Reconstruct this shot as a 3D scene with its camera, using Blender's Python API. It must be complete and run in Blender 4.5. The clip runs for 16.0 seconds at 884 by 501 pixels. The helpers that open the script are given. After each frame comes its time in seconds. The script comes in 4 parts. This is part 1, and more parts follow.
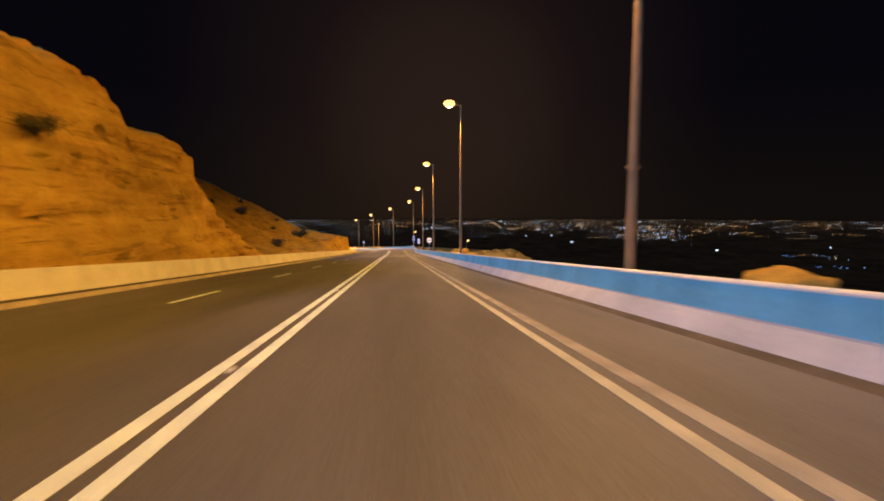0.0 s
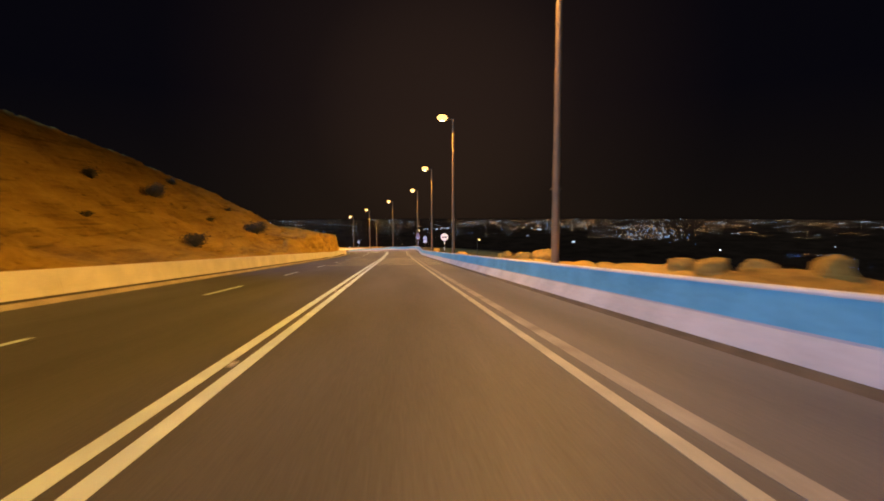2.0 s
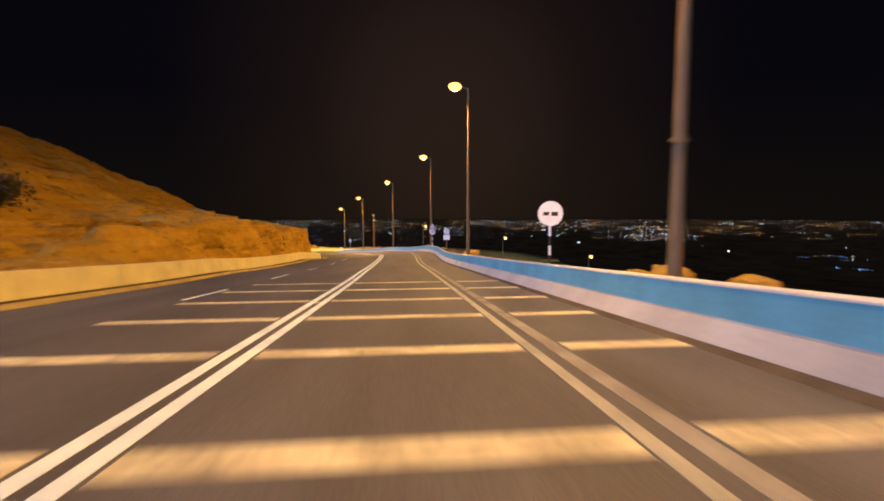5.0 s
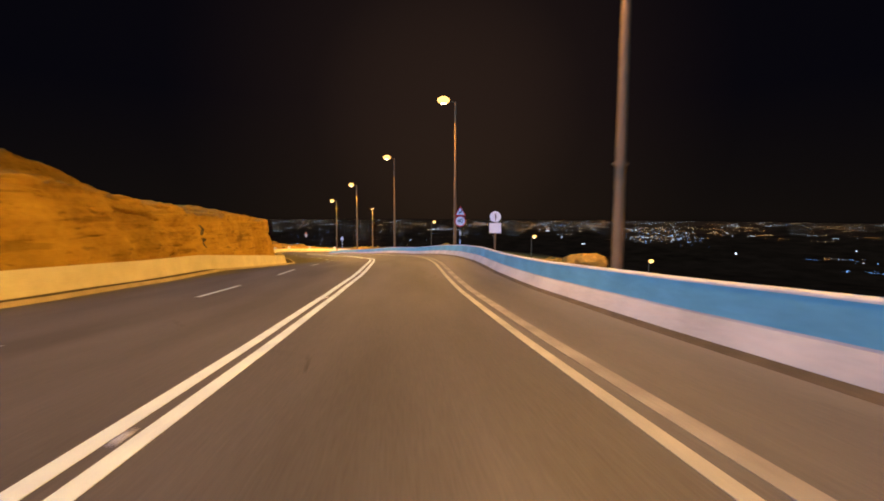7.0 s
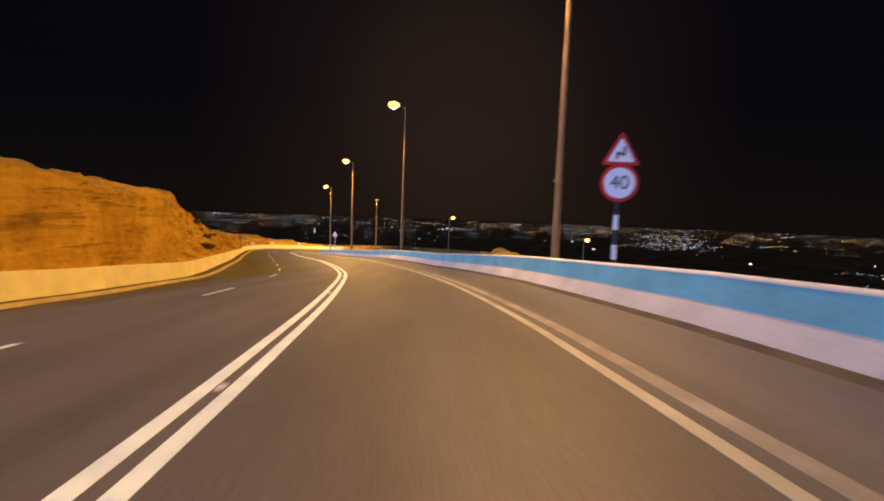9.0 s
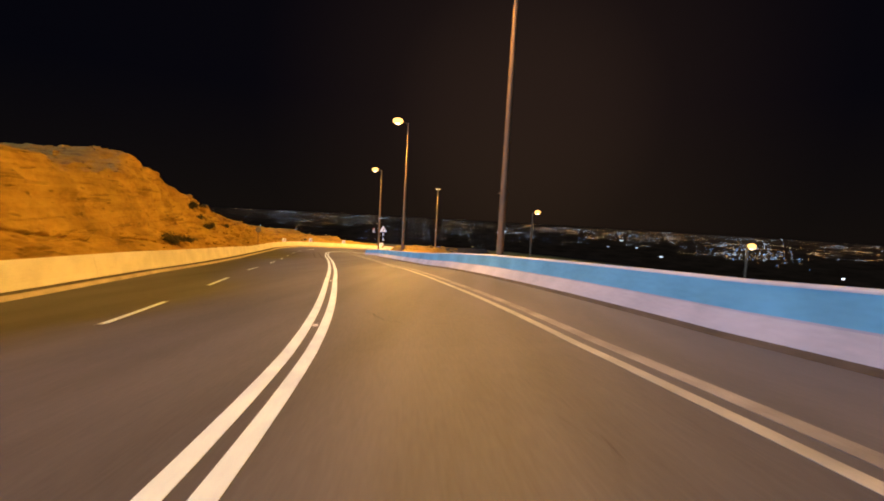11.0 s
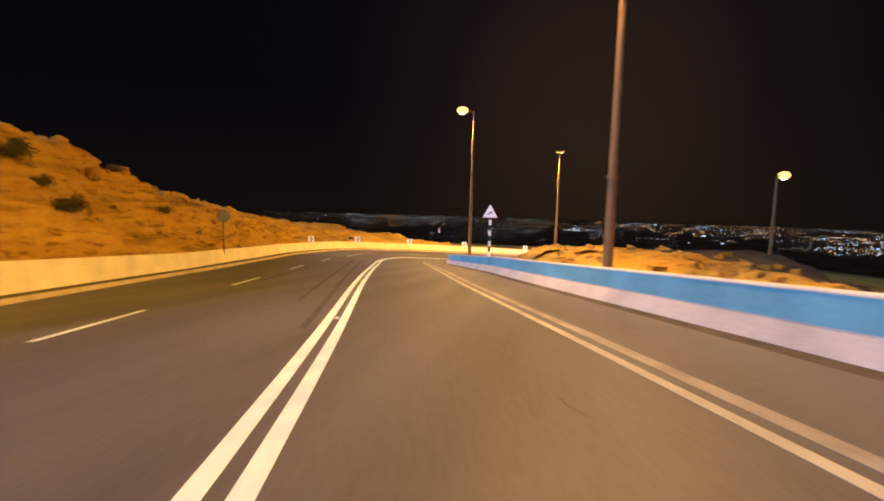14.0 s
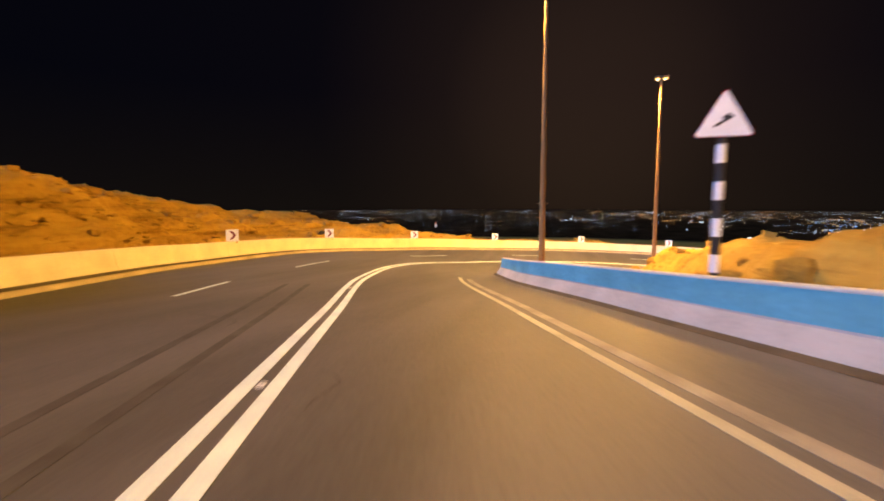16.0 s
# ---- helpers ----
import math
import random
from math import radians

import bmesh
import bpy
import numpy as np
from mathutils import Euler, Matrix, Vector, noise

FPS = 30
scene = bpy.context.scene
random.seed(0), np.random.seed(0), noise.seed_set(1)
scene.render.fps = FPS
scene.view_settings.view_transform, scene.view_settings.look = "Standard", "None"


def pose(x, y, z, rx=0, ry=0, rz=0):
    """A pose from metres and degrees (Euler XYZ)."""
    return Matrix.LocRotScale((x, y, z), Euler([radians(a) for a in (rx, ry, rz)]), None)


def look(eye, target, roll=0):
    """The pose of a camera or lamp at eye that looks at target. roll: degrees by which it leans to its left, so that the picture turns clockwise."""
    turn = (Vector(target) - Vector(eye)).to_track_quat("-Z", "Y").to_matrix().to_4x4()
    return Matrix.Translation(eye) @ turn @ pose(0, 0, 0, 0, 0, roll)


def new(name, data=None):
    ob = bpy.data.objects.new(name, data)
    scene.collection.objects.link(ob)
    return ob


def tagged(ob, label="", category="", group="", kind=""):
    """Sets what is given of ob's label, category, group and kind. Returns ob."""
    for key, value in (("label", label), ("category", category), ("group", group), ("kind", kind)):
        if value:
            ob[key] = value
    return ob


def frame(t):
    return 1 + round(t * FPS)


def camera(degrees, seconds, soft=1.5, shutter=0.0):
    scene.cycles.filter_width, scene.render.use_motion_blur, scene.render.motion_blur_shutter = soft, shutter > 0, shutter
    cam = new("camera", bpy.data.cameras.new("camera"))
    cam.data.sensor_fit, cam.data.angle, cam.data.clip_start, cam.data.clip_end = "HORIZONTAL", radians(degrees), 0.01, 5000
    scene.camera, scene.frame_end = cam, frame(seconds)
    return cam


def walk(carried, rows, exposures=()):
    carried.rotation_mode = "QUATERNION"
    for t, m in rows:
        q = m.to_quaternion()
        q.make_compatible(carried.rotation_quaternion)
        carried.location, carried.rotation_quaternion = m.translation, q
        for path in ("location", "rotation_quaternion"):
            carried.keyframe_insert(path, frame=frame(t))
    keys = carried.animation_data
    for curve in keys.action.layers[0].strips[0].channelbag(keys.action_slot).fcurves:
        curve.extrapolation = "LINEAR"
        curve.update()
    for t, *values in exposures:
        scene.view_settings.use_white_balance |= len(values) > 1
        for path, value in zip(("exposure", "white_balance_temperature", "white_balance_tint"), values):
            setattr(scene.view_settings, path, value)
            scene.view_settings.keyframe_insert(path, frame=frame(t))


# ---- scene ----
from mathutils.bvhtree import BVHTree

cam = camera(87.4, 16.0, soft=1.8, shutter=0.5)
PATH = [
    (0, -0.122, -0.000, 1.301, -5.699, -4.981, 0.089),
    (0.5, -0.093, 6.680, 0.790, -5.662, -5.002, 0.041),
    (1, -0.053, 13.352, 0.257, -5.667, -4.974, 0.244),
    (1.5, -0.039, 20.011, -0.274, -5.640, -5.001, 0.308),
    (2, -0.010, 26.639, -0.812, -5.668, -4.953, 0.223),
    (2.5, 0.053, 33.254, -1.337, -5.700, -4.866, 0.250),
    (3, 0.132, 39.872, -1.852, -5.678, -4.873, 0.350),
    (3.5, 0.155, 46.453, -2.372, -5.615, -4.890, 0.403),
    (4, 0.177, 52.987, -2.918, -5.566, -4.877, 0.357),
    (5.25, 0.194, 69.018, -4.197, -5.269, -4.895, 0.085),
    (6.5, 0.150, 85.049, -5.476, -5.022, -4.913, -0.187),
    (7, 0.096, 91.706, -6.003, -4.973, -4.826, -0.182),
    (7.5, 0.030, 98.368, -6.491, -4.802, -4.686, -0.237),
    (8, -0.003, 104.892, -6.908, -4.651, -4.651, -0.778),
    (8.5, -0.039, 111.311, -7.231, -4.365, -4.798, -1.414),
    (9, -0.177, 117.583, -7.592, -3.809, -4.840, -2.090),
    (10.25, -1.330, 132.393, -8.831, 0.200, -4.867, -2.900),
    (11.5, -3.454, 146.608, -10.080, 5.439, -4.875, -3.134),
    (12, -4.846, 152.363, -10.505, 7.499, -5.040, -2.930),
    (12.5, -6.412, 158.095, -10.967, 9.065, -5.195, -2.757),
    (13, -8.156, 163.667, -11.440, 10.110, -5.185, -2.512),
    (13.5, -9.701, 169.236, -11.959, 10.985, -5.182, -1.925),
    (14, -11.474, 174.722, -12.449, 11.220, -5.252, -1.591),
    (14.5, -13.215, 180.058, -12.890, 11.230, -5.529, -1.109),
    (15, -14.958, 185.369, -13.366, 10.928, -5.659, -0.791),
    (15.5, -16.464, 190.760, -13.827, 10.722, -5.901, -0.282),
    (16, -18.004, 196.066, -14.256, 10.697, -5.955, 0.145),
]
walk(cam, [(t, pose(x, y, z, 90 + pitch, roll, yaw)) for t, x, y, z, yaw, pitch, roll in PATH],
     exposures=[(0, 0.0), (13, 0.0), (14.8, 0.12), (16, 0.12)])

# ---------------------------------------------------------------- light
SODIUM = (1.0, 0.495, 0.085)
LAMP_POWER = 32000
world = bpy.data.worlds.new("night")
world.use_nodes = True
scene.world = world
wn, wl = world.node_tree.nodes, world.node_tree.links
bg = wn["Background"]
tc = wn.new("ShaderNodeTexCoord")
sep = wn.new("ShaderNodeSeparateXYZ")
wl.new(tc.outputs["Generated"], sep.inputs[0])
ramp = wn.new("ShaderNodeValToRGB")
wl.new(sep.outputs["Z"], ramp.inputs[0])
ramp.color_ramp.elements[0].position, ramp.color_ramp.elements[0].color = 0.0, (0.0048, 0.0037, 0.0033, 1)
ramp.color_ramp.elements[1].position, ramp.color_ramp.elements[1].color = 0.22, (0.0012, 0.0014, 0.0034, 1)
# brown glow put into the sky for the lamps' halos, round the road's bearing
dot = wn.new("ShaderNodeVectorMath")
dot.operation = "DOT_PRODUCT"
dot.inputs[1].default_value = Vector((0.10, 0.97, 0.20)).normalized()
wl.new(tc.outputs["Generated"], dot.inputs[0])
dome = wn.new("ShaderNodeValToRGB")
wl.new(dot.outputs["Value"], dome.inputs[0])
dome.color_ramp.elements[0].position, dome.color_ramp.elements[0].color = 0.86, (0, 0, 0, 1)
dome.color_ramp.elements[1].position, dome.color_ramp.elements[1].color = 1.0, (0.022, 0.0115, 0.0058, 1)
dome.color_ramp.interpolation = "B_SPLINE"
dome.color_ramp.elements.new(0.962).color = (0.0075, 0.0038, 0.0018, 1)
both = wn.new("ShaderNodeMixRGB")
both.blend_type = "ADD"
both.inputs[0].default_value = 1.0
wl.new(ramp.outputs[0], both.inputs[1])
wl.new(dome.outputs[0], both.inputs[2])
wl.new(both.outputs[0], bg.inputs[0])
bg.inputs[1].default_value = 1.0
# added sun lamp for the headlights' cool light, behind and left of the walk
headlight_fill = new("headlight_fill", bpy.data.lights.new("headlight_fill", "SUN"))
headlight_fill.data.energy, headlight_fill.data.angle, headlight_fill.data.color = 2.9, radians(9), (0.26, 0.44, 1.0)
headlight_fill.matrix_world = look((0, 0, 0), (0.62, 0.64, -0.46))


# ---------------------------------------------------------------- materials
def material(name, color, rough=0.8, metal=0.0, var=0.25, scale=3.0, fine=40.0, bump=0.3, dist=0.01, stretch=(1, 1, 1), spec=0.4):
    m = bpy.data.materials.new(name)
    m.use_nodes = True
    n, l = m.node_tree.nodes, m.node_tree.links
    b = n["Principled BSDF"]
    b.inputs["Roughness"].default_value, b.inputs["Metallic"].default_value = rough, metal
    b.inputs["Specular IOR Level"].default_value = spec
    co = n.new("ShaderNodeTexCoord")
    mp = n.new("ShaderNodeMapping")
    mp.inputs["Scale"].default_value = stretch
    l.new(co.outputs["Object"], mp.inputs[0])
    big, small = n.new("ShaderNodeTexNoise"), n.new("ShaderNodeTexNoise")
    big.inputs["Scale"].default_value, big.inputs["Detail"].default_value = scale, 5
    small.inputs["Scale"].default_value, small.inputs["Detail"].default_value = fine, 6
    for x in (big, small):
        l.new(mp.outputs[0], x.inputs["Vector"])
    add = n.new("ShaderNodeMath")
    add.operation = "MULTIPLY_ADD"
    l.new(small.outputs["Fac"], add.inputs[0])
    add.inputs[1].default_value = 0.6
    l.new(big.outputs["Fac"], add.inputs[2])
    cr = n.new("ShaderNodeValToRGB")
    l.new(add.outputs[0], cr.inputs[0])
    lo = [max(0.0, c * (1 - var)) for c in color]
    hi = [min(1.0, c * (1 + var)) for c in color]
    cr.color_ramp.elements[0].position, cr.color_ramp.elements[0].color = 0.55, (*lo, 1)
    cr.color_ramp.elements[1].position, cr.color_ramp.elements[1].color = 1.05, (*hi, 1)
    l.new(cr.outputs[0], b.inputs["Base Color"])
    bp = n.new("ShaderNodeBump")
    bp.inputs["Strength"].default_value, bp.inputs["Distance"].default_value = bump, dist
    l.new(add.outputs[0], bp.inputs["Height"])
    l.new(bp.outputs[0], b.inputs["Normal"])
    return m


def glow(name, color, strength):
    m = bpy.data.materials.new(name)
    m.use_nodes = True
    n, l = m.node_tree.nodes, m.node_tree.links
    n.remove(n["Principled BSDF"])
    e = n.new("ShaderNodeEmission")
    e.inputs[0].default_value, e.inputs[1].default_value = (*color, 1), strength
    l.new(e.outputs[0], n["Material Output"].inputs[0])
    return m


ASPHALT = material("asphalt", (0.098, 0.096, 0.104), 0.58, var=0.30, scale=0.9, fine=45, bump=0.35, dist=0.006, stretch=(1, 0.12, 1))
CREAM = material("cream_road_paint", (0.40, 0.40, 0.34), 0.65, var=0.25, scale=1.5, fine=25, bump=0.2, dist=0.003)
# white road paint, its blue tint put in for the headlights' light
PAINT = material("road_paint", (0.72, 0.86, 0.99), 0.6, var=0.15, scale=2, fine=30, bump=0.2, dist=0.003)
PAINT_GREY = material("grey_road_paint", (0.27, 0.26, 0.24), 0.7, var=0.35, scale=1.5, fine=25, bump=0.2, dist=0.003)
CONCRETE = material("barrier_concrete", (0.70, 0.65, 0.54), 0.8, var=0.14, scale=0.9, fine=18, bump=0.25, dist=0.006)
FOOT = material("barrier_foot_concrete", (0.46, 0.44, 0.41), 0.85, var=0.2, scale=0.7, fine=16, bump=0.3, dist=0.006)
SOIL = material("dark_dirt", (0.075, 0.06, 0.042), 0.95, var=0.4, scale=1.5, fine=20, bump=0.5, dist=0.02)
KERB = material("kerb_concrete", (0.46, 0.39, 0.29), 0.85, var=0.25, scale=1.2, fine=20, bump=0.4, dist=0.01)


def rock_material():
    m = bpy.data.materials.new("limestone_rock")
    m.use_nodes = True
    n, l = m.node_tree.nodes, m.node_tree.links
    b = n["Principled BSDF"]
    b.inputs["Roughness"].default_value = 0.95
    b.inputs["Specular IOR Level"].default_value = 0.12
    co = n.new("ShaderNodeTexCoord")

    def noise_at(stretch, scale, detail, rough=0.55):
        mp = n.new("ShaderNodeMapping")
        mp.inputs["Scale"].default_value = stretch
        l.new(co.outputs["Object"], mp.inputs[0])
        t = n.new("ShaderNodeTexNoise")
        t.inputs["Scale"].default_value, t.inputs["Detail"].default_value, t.inputs["Roughness"].default_value = scale, detail, rough
        l.new(mp.outputs[0], t.inputs["Vector"])
        return t.outputs["Fac"]

    def calc(op, a, c, d=None):
        t = n.new("ShaderNodeMath")
        t.operation = op
        for k, x in enumerate((a, c) if d is None else (a, c, d)):
            if isinstance(x, (int, float)):
                t.inputs[k].default_value = x
            else:
                l.new(x, t.inputs[k])
        return t.outputs[0]

    def band(x, lo, hi, out_lo, out_hi):
        r = n.new("ShaderNodeMapRange")
        r.interpolation_type = "SMOOTHSTEP"
        l.new(x, r.inputs["Value"])
        for k, v in (("From Min", lo), ("From Max", hi), ("To Min", out_lo), ("To Max", out_hi)):
            r.inputs[k].default_value = v
        return r.outputs["Result"]

    tone = noise_at((1, 1, 1.4), 0.28, 7, 0.6)
    bed = noise_at((0.12, 0.12, 2.6), 1.0, 5, 0.6)
    grit = noise_at((1, 1, 1.2), 3.2, 9, 0.65)
    mixed = calc("MULTIPLY_ADD", bed, 0.5, calc("MULTIPLY_ADD", grit, 0.38, calc("MULTIPLY", tone, 0.72)))
    # brown weathering in broad patches, and dark pits and open joints along the beds
    stain = band(noise_at((0.5, 0.5, 0.7), 0.33, 4, 0.6), 0.44, 0.64, 1.0, 0.78)
    pit = band(noise_at((0.55, 0.55, 1.9), 1.5, 3, 0.5), 0.63, 0.71, 1.0, 0.58)
    joint = band(noise_at((0.09, 0.09, 1.5), 1.9, 4, 0.55), 0.585, 0.64, 1.0, 0.72)
    cr = n.new("ShaderNodeValToRGB")
    l.new(mixed, cr.inputs[0])
    e = cr.color_ramp.elements
    e[0].position, e[0].color = 0.56, (0.25, 0.138, 0.028, 1)
    e[1].position, e[1].color = 1.0, (0.64, 0.41, 0.08, 1)
    mid_ = e.new(0.77)
    mid_.color = (0.48, 0.288, 0.05, 1)
    wear = n.new("ShaderNodeVectorMath")
    wear.operation = "SCALE"
    l.new(cr.outputs[0], wear.inputs[0])
    l.new(calc("MULTIPLY", calc("MULTIPLY", stain, pit), joint), wear.inputs["Scale"])
    l.new(wear.outputs[0], b.inputs["Base Color"])
    bp = n.new("ShaderNodeBump")
    bp.inputs["Strength"].default_value, bp.inputs["Distance"].default_value = 1.0, 0.17
    l.new(calc("MULTIPLY_ADD", calc("MULTIPLY", pit, joint), 0.7, calc("MULTIPLY_ADD", bed, 0.6, grit)), bp.inputs["Height"])
    l.new(bp.outputs[0], b.inputs["Normal"])
    return m


ROCK = rock_material()
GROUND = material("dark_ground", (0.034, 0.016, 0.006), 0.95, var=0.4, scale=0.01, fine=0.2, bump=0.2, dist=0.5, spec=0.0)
STEEL = material("galvanised_steel", (0.25, 0.145, 0.055), 0.65, 0.1, var=0.15, scale=2, fine=30, bump=0.1, dist=0.002)
BLACK = material("black_paint", (0.025, 0.025, 0.025), 0.5, var=0.2, scale=6, fine=40, bump=0.1, dist=0.002)
WHITE = material("sign_white", (0.86, 0.87, 0.88), 0.45, var=0.06, scale=4, fine=30, bump=0.05, dist=0.001)
RED = material("sign_red", (0.55, 0.03, 0.03), 0.45, var=0.1, scale=4, fine=30, bump=0.05, dist=0.001)
SMEAR = material("grey_spray_paint", (0.10, 0.085, 0.06), 0.9, var=0.3, scale=5, fine=30, bump=0.2, dist=0.01)
MAROON = material("sign_dark_red", (0.20, 0.035, 0.05), 0.5, var=0.1, scale=4, fine=30, bump=0.05, dist=0.001)
LEAF = material("dry_shrub", (0.07, 0.065, 0.03), 0.9, var=0.4, scale=3, fine=20, bump=0.3, dist=0.02)
BULB = glow("sodium_bowl", (1.0, 0.52, 0.14), 3.0)
CORE = glow("sodium_core", (1.0, 0.74, 0.38), 11.0)
# concrete with the headlights' blue light put into its colour
PALE = material("barrier_headlight_tint", (0.185, 0.48, 0.50), 0.78, var=0.2, scale=0.8, fine=14, bump=0.25, dist=0.006)
SKID = material("tyre_rubber", (0.068, 0.066, 0.066), 0.65, var=0.4, scale=2.5, fine=30, bump=0.2, dist=0.003)
STRIP = material("yellow_rumble_paint", (0.56, 0.52, 0.36), 0.65, var=0.45, scale=1.3, fine=12, bump=0.3, dist=0.004)
GREYBACK = material("sign_back", (0.17, 0.15, 0.12), 0.6, 0.2, var=0.2, scale=3, fine=20, bump=0.1, dist=0.002)
YELLOW = material("sign_yellow", (0.62, 0.36, 0.05), 0.5, var=0.1, scale=4, fine=30, bump=0.05, dist=0.001)
# shrub twigs, and slopes whose shade is put into the colour
DARK_BROWN = material("twigs_and_slope_shade", (0.05, 0.042, 0.022), 0.95, var=0.4, scale=2, fine=12, bump=0.4, dist=0.03)


# ---------------------------------------------------------------- helpers
def link(name, bm, material_, parent=None, label=""):
    me = bpy.data.meshes.new(name)
    bm.to_mesh(me)
    bm.free()
    me.materials.append(material_)
    ob = new(name, me)
    if parent is not None:
        ob.parent = parent
    if label:
        ob["label"] = label
    return ob


part = link


def box(bm, x0, x1, y0, y1, z0, z1, bevel=0.0):
    r = bmesh.ops.create_cube(bm, size=1, matrix=Matrix.Translation(((x0 + x1) / 2, (y0 + y1) / 2, (z0 + z1) / 2)) @ Matrix.Diagonal((x1 - x0, y1 - y0, z1 - z0, 1)))
    if bevel:
        es = list({e for v in r["verts"] for e in v.link_edges})
        bmesh.ops.bevel(bm, geom=es, offset=bevel, segments=2, affect="EDGES", clamp_overlap=True)


def tube(bm, p, q, r0, r1, n=10):
    p, q = Vector(p), Vector(q)
    m = Matrix.Translation((p + q) / 2) @ (q - p).to_track_quat("Z", "Y").to_matrix().to_4x4()
    bmesh.ops.create_cone(bm, cap_ends=True, segments=n, radius1=r0, radius2=r1, depth=(q - p).length, matrix=m)


# ---------------------------------------------------------------- the road's line
PLAN = [(0, -60), (0, -30), (0, 0), (0, 30), (0, 60), (0.1, 85), (0, 105), (0.1, 117.6), (-0.66, 132.35), (-2.6, 146.87), (-5.6, 158.37),
        (-8.86, 169.47), (-12.26, 180.37), (-15.76, 190.97), (-19.88, 204.54), (-22.3, 213.2), (-23.0, 219.5), (-20.8, 226.0), (-16.6, 231.6),
        (-11, 236.2), (-4, 238), (2.5, 235.2), (8, 228.5), (14, 220), (31, 201), (49, 179), (80, 140)]


def spline(points, step=0.5):
    pts = [Vector((*p, 0)) for p in points]
    pts = [2 * pts[0] - pts[1]] + pts + [2 * pts[-1] - pts[-2]]
    out = []
    for i in range(1, len(pts) - 2):
        a, b, c, d = pts[i - 1:i + 3]
        n = max(2, int((c - b).length / 0.25))
        for j in range(n):
            t = j / n
            # centripetal-like tangents, scaled to the chord
            l0, l1, l2 = (b - a).length, (c - b).length, (d - c).length
            m1 = ((c - b) / l1 * l0 + (b - a) / l0 * l1) / (l0 + l1) * l1
            m2 = ((d - c) / l2 * l1 + (c - b) / l1 * l2) / (l1 + l2) * l1
            h = (2 * t**3 - 3 * t**2 + 1, t**3 - 2 * t**2 + t, -2 * t**3 + 3 * t**2, t**3 - t**2)
            out.append(b * h[0] + m1 * h[1] + c * h[2] + m2 * h[3])
    out.append(pts[-2])
    return np.array([p[:2] for p in out])


LINE = spline(PLAN)
seg = np.hypot(*np.diff(LINE, axis=0).T)
SARC = np.concatenate([[0], np.cumsum(seg)])
SARC -= np.interp(0, LINE[:400, 1], SARC[:400])  # s = 0 where the walk begins
HEAD = np.unwrap(np.arctan2(np.gradient(LINE[:, 0]), np.gradient(LINE[:, 1])))
ker = np.ones(17) / 17
HEAD = np.convolve(np.pad(HEAD, 8, mode="edge"), ker, mode="valid")
Z_S = (-60, 0, 53, 85, 92, 98.4, 105, 111.3, 117.6, 124, 132, 140, 147, 153, 159, 165, 170.4, 176.2, 182, 187.4, 193, 198.6, 224, 230, 240, 254, 280, 310, 345, 400)
Z_Z = (4.8, 0, -4.24, -6.8, -7.33, -7.86, -8.34, -8.70, -8.94, -9.38, -10.02, -10.74, -11.40, -11.83, -12.28, -12.78, -13.3, -13.8, -14.28, -14.73, -15.18, -15.62, -17.8, -18.45, -19.3, -20.5, -22.4, -24.4, -27.0, -31.5)
B_S = (-60, 92, 100, 108, 117, 124, 135, 146, 158, 171, 182, 190, 199, 207, 217, 227, 262, 290, 400)
B_B = (0, 0, 0.5, 0.9, 1.6, 2.6, 3.2, 3.0, 2.7, 1.7, 1.2, 0.9, 0.5, -0.8, -2.2, -2.6, -2.4, -1.0, 0)


def road(s, u, h=0.0):
    """A place at s metres along the road, u to its right, h over its surface."""
    x, y = np.interp(s, SARC, LINE[:, 0]), np.interp(s, SARC, LINE[:, 1])
    a = np.interp(s, SARC, HEAD)
    b = math.radians(np.interp(s, B_S, B_B))
    z = np.interp(s, Z_S, Z_Z)
    return Vector((x + u * math.cos(a), y - u * math.sin(a), z + u * math.tan(b) + h))


def heading(s):
    return -math.degrees(np.interp(s, SARC, HEAD))


def ribbon(name, mat, s_list, us, hs, parent=None, label="", close=False, shift=None, rise=None):
    """A strip of the section (us, hs) carried along the road."""
    bm = bmesh.new()
    rows_ = []
    for s in s_list:
        d = shift(s) if shift else 0.0
        k = rise(s) if rise else 1.0
        rows_.append([bm.verts.new(road(s, u + d, h * k)) for u, h in zip(us, hs)])
    n = len(us)
    for a, b in zip(rows_, rows_[1:]):
        for i in range(n if close else n - 1):
            j = (i + 1) % n
            bm.faces.new((a[i], a[j], b[j], b[i]))
    if close:
        bm.faces.new(rows_[0])
        bm.faces.new(rows_[-1][::-1])
    bmesh.ops.recalc_face_normals(bm, faces=bm.faces)
    return link(name, bm, mat, parent, label)


S0, S1 = -55.0, 380.0
WALL_END = 222.0


def left_edge(s):
    return float(np.interp(s, (-60, 85, 102, 117, 195, 210, 400), (-9.65, -9.65, -10.25, -10.47, -10.5, -10.25, -10.25)))


def right_edge(s):
    return float(np.interp(s, (-60, 108, 132, 150, 196, 208, 222, 400), (4.1, 4.08, 4.2, 4.08, 4.08, 3.9, 3.5, 3.5)))


def left_rise(s):
    """The left barrier stands a little higher on the banked stretch."""
    return float(np.interp(s, (-60, 100, 122, 165, 186, 200, 400), (1.0, 1.0, 1.08, 1.17, 1.17, 1.0, 1.0)))


def line_edge(s):
    return float(np.interp(s, (-60, 115, 126, 145, 180, 400), (1.77, 1.75, 1.85, 1.72, 1.68, 1.65)))


def steps(a, b, d):
    n = max(1, round((b - a) / d))
    return [a + (b - a) * i / n for i in range(n + 1)]


# ---------------------------------------------------------------- road and barriers
us = [-11.0, -8, -5, -2, 0, 2.5, 5.2]
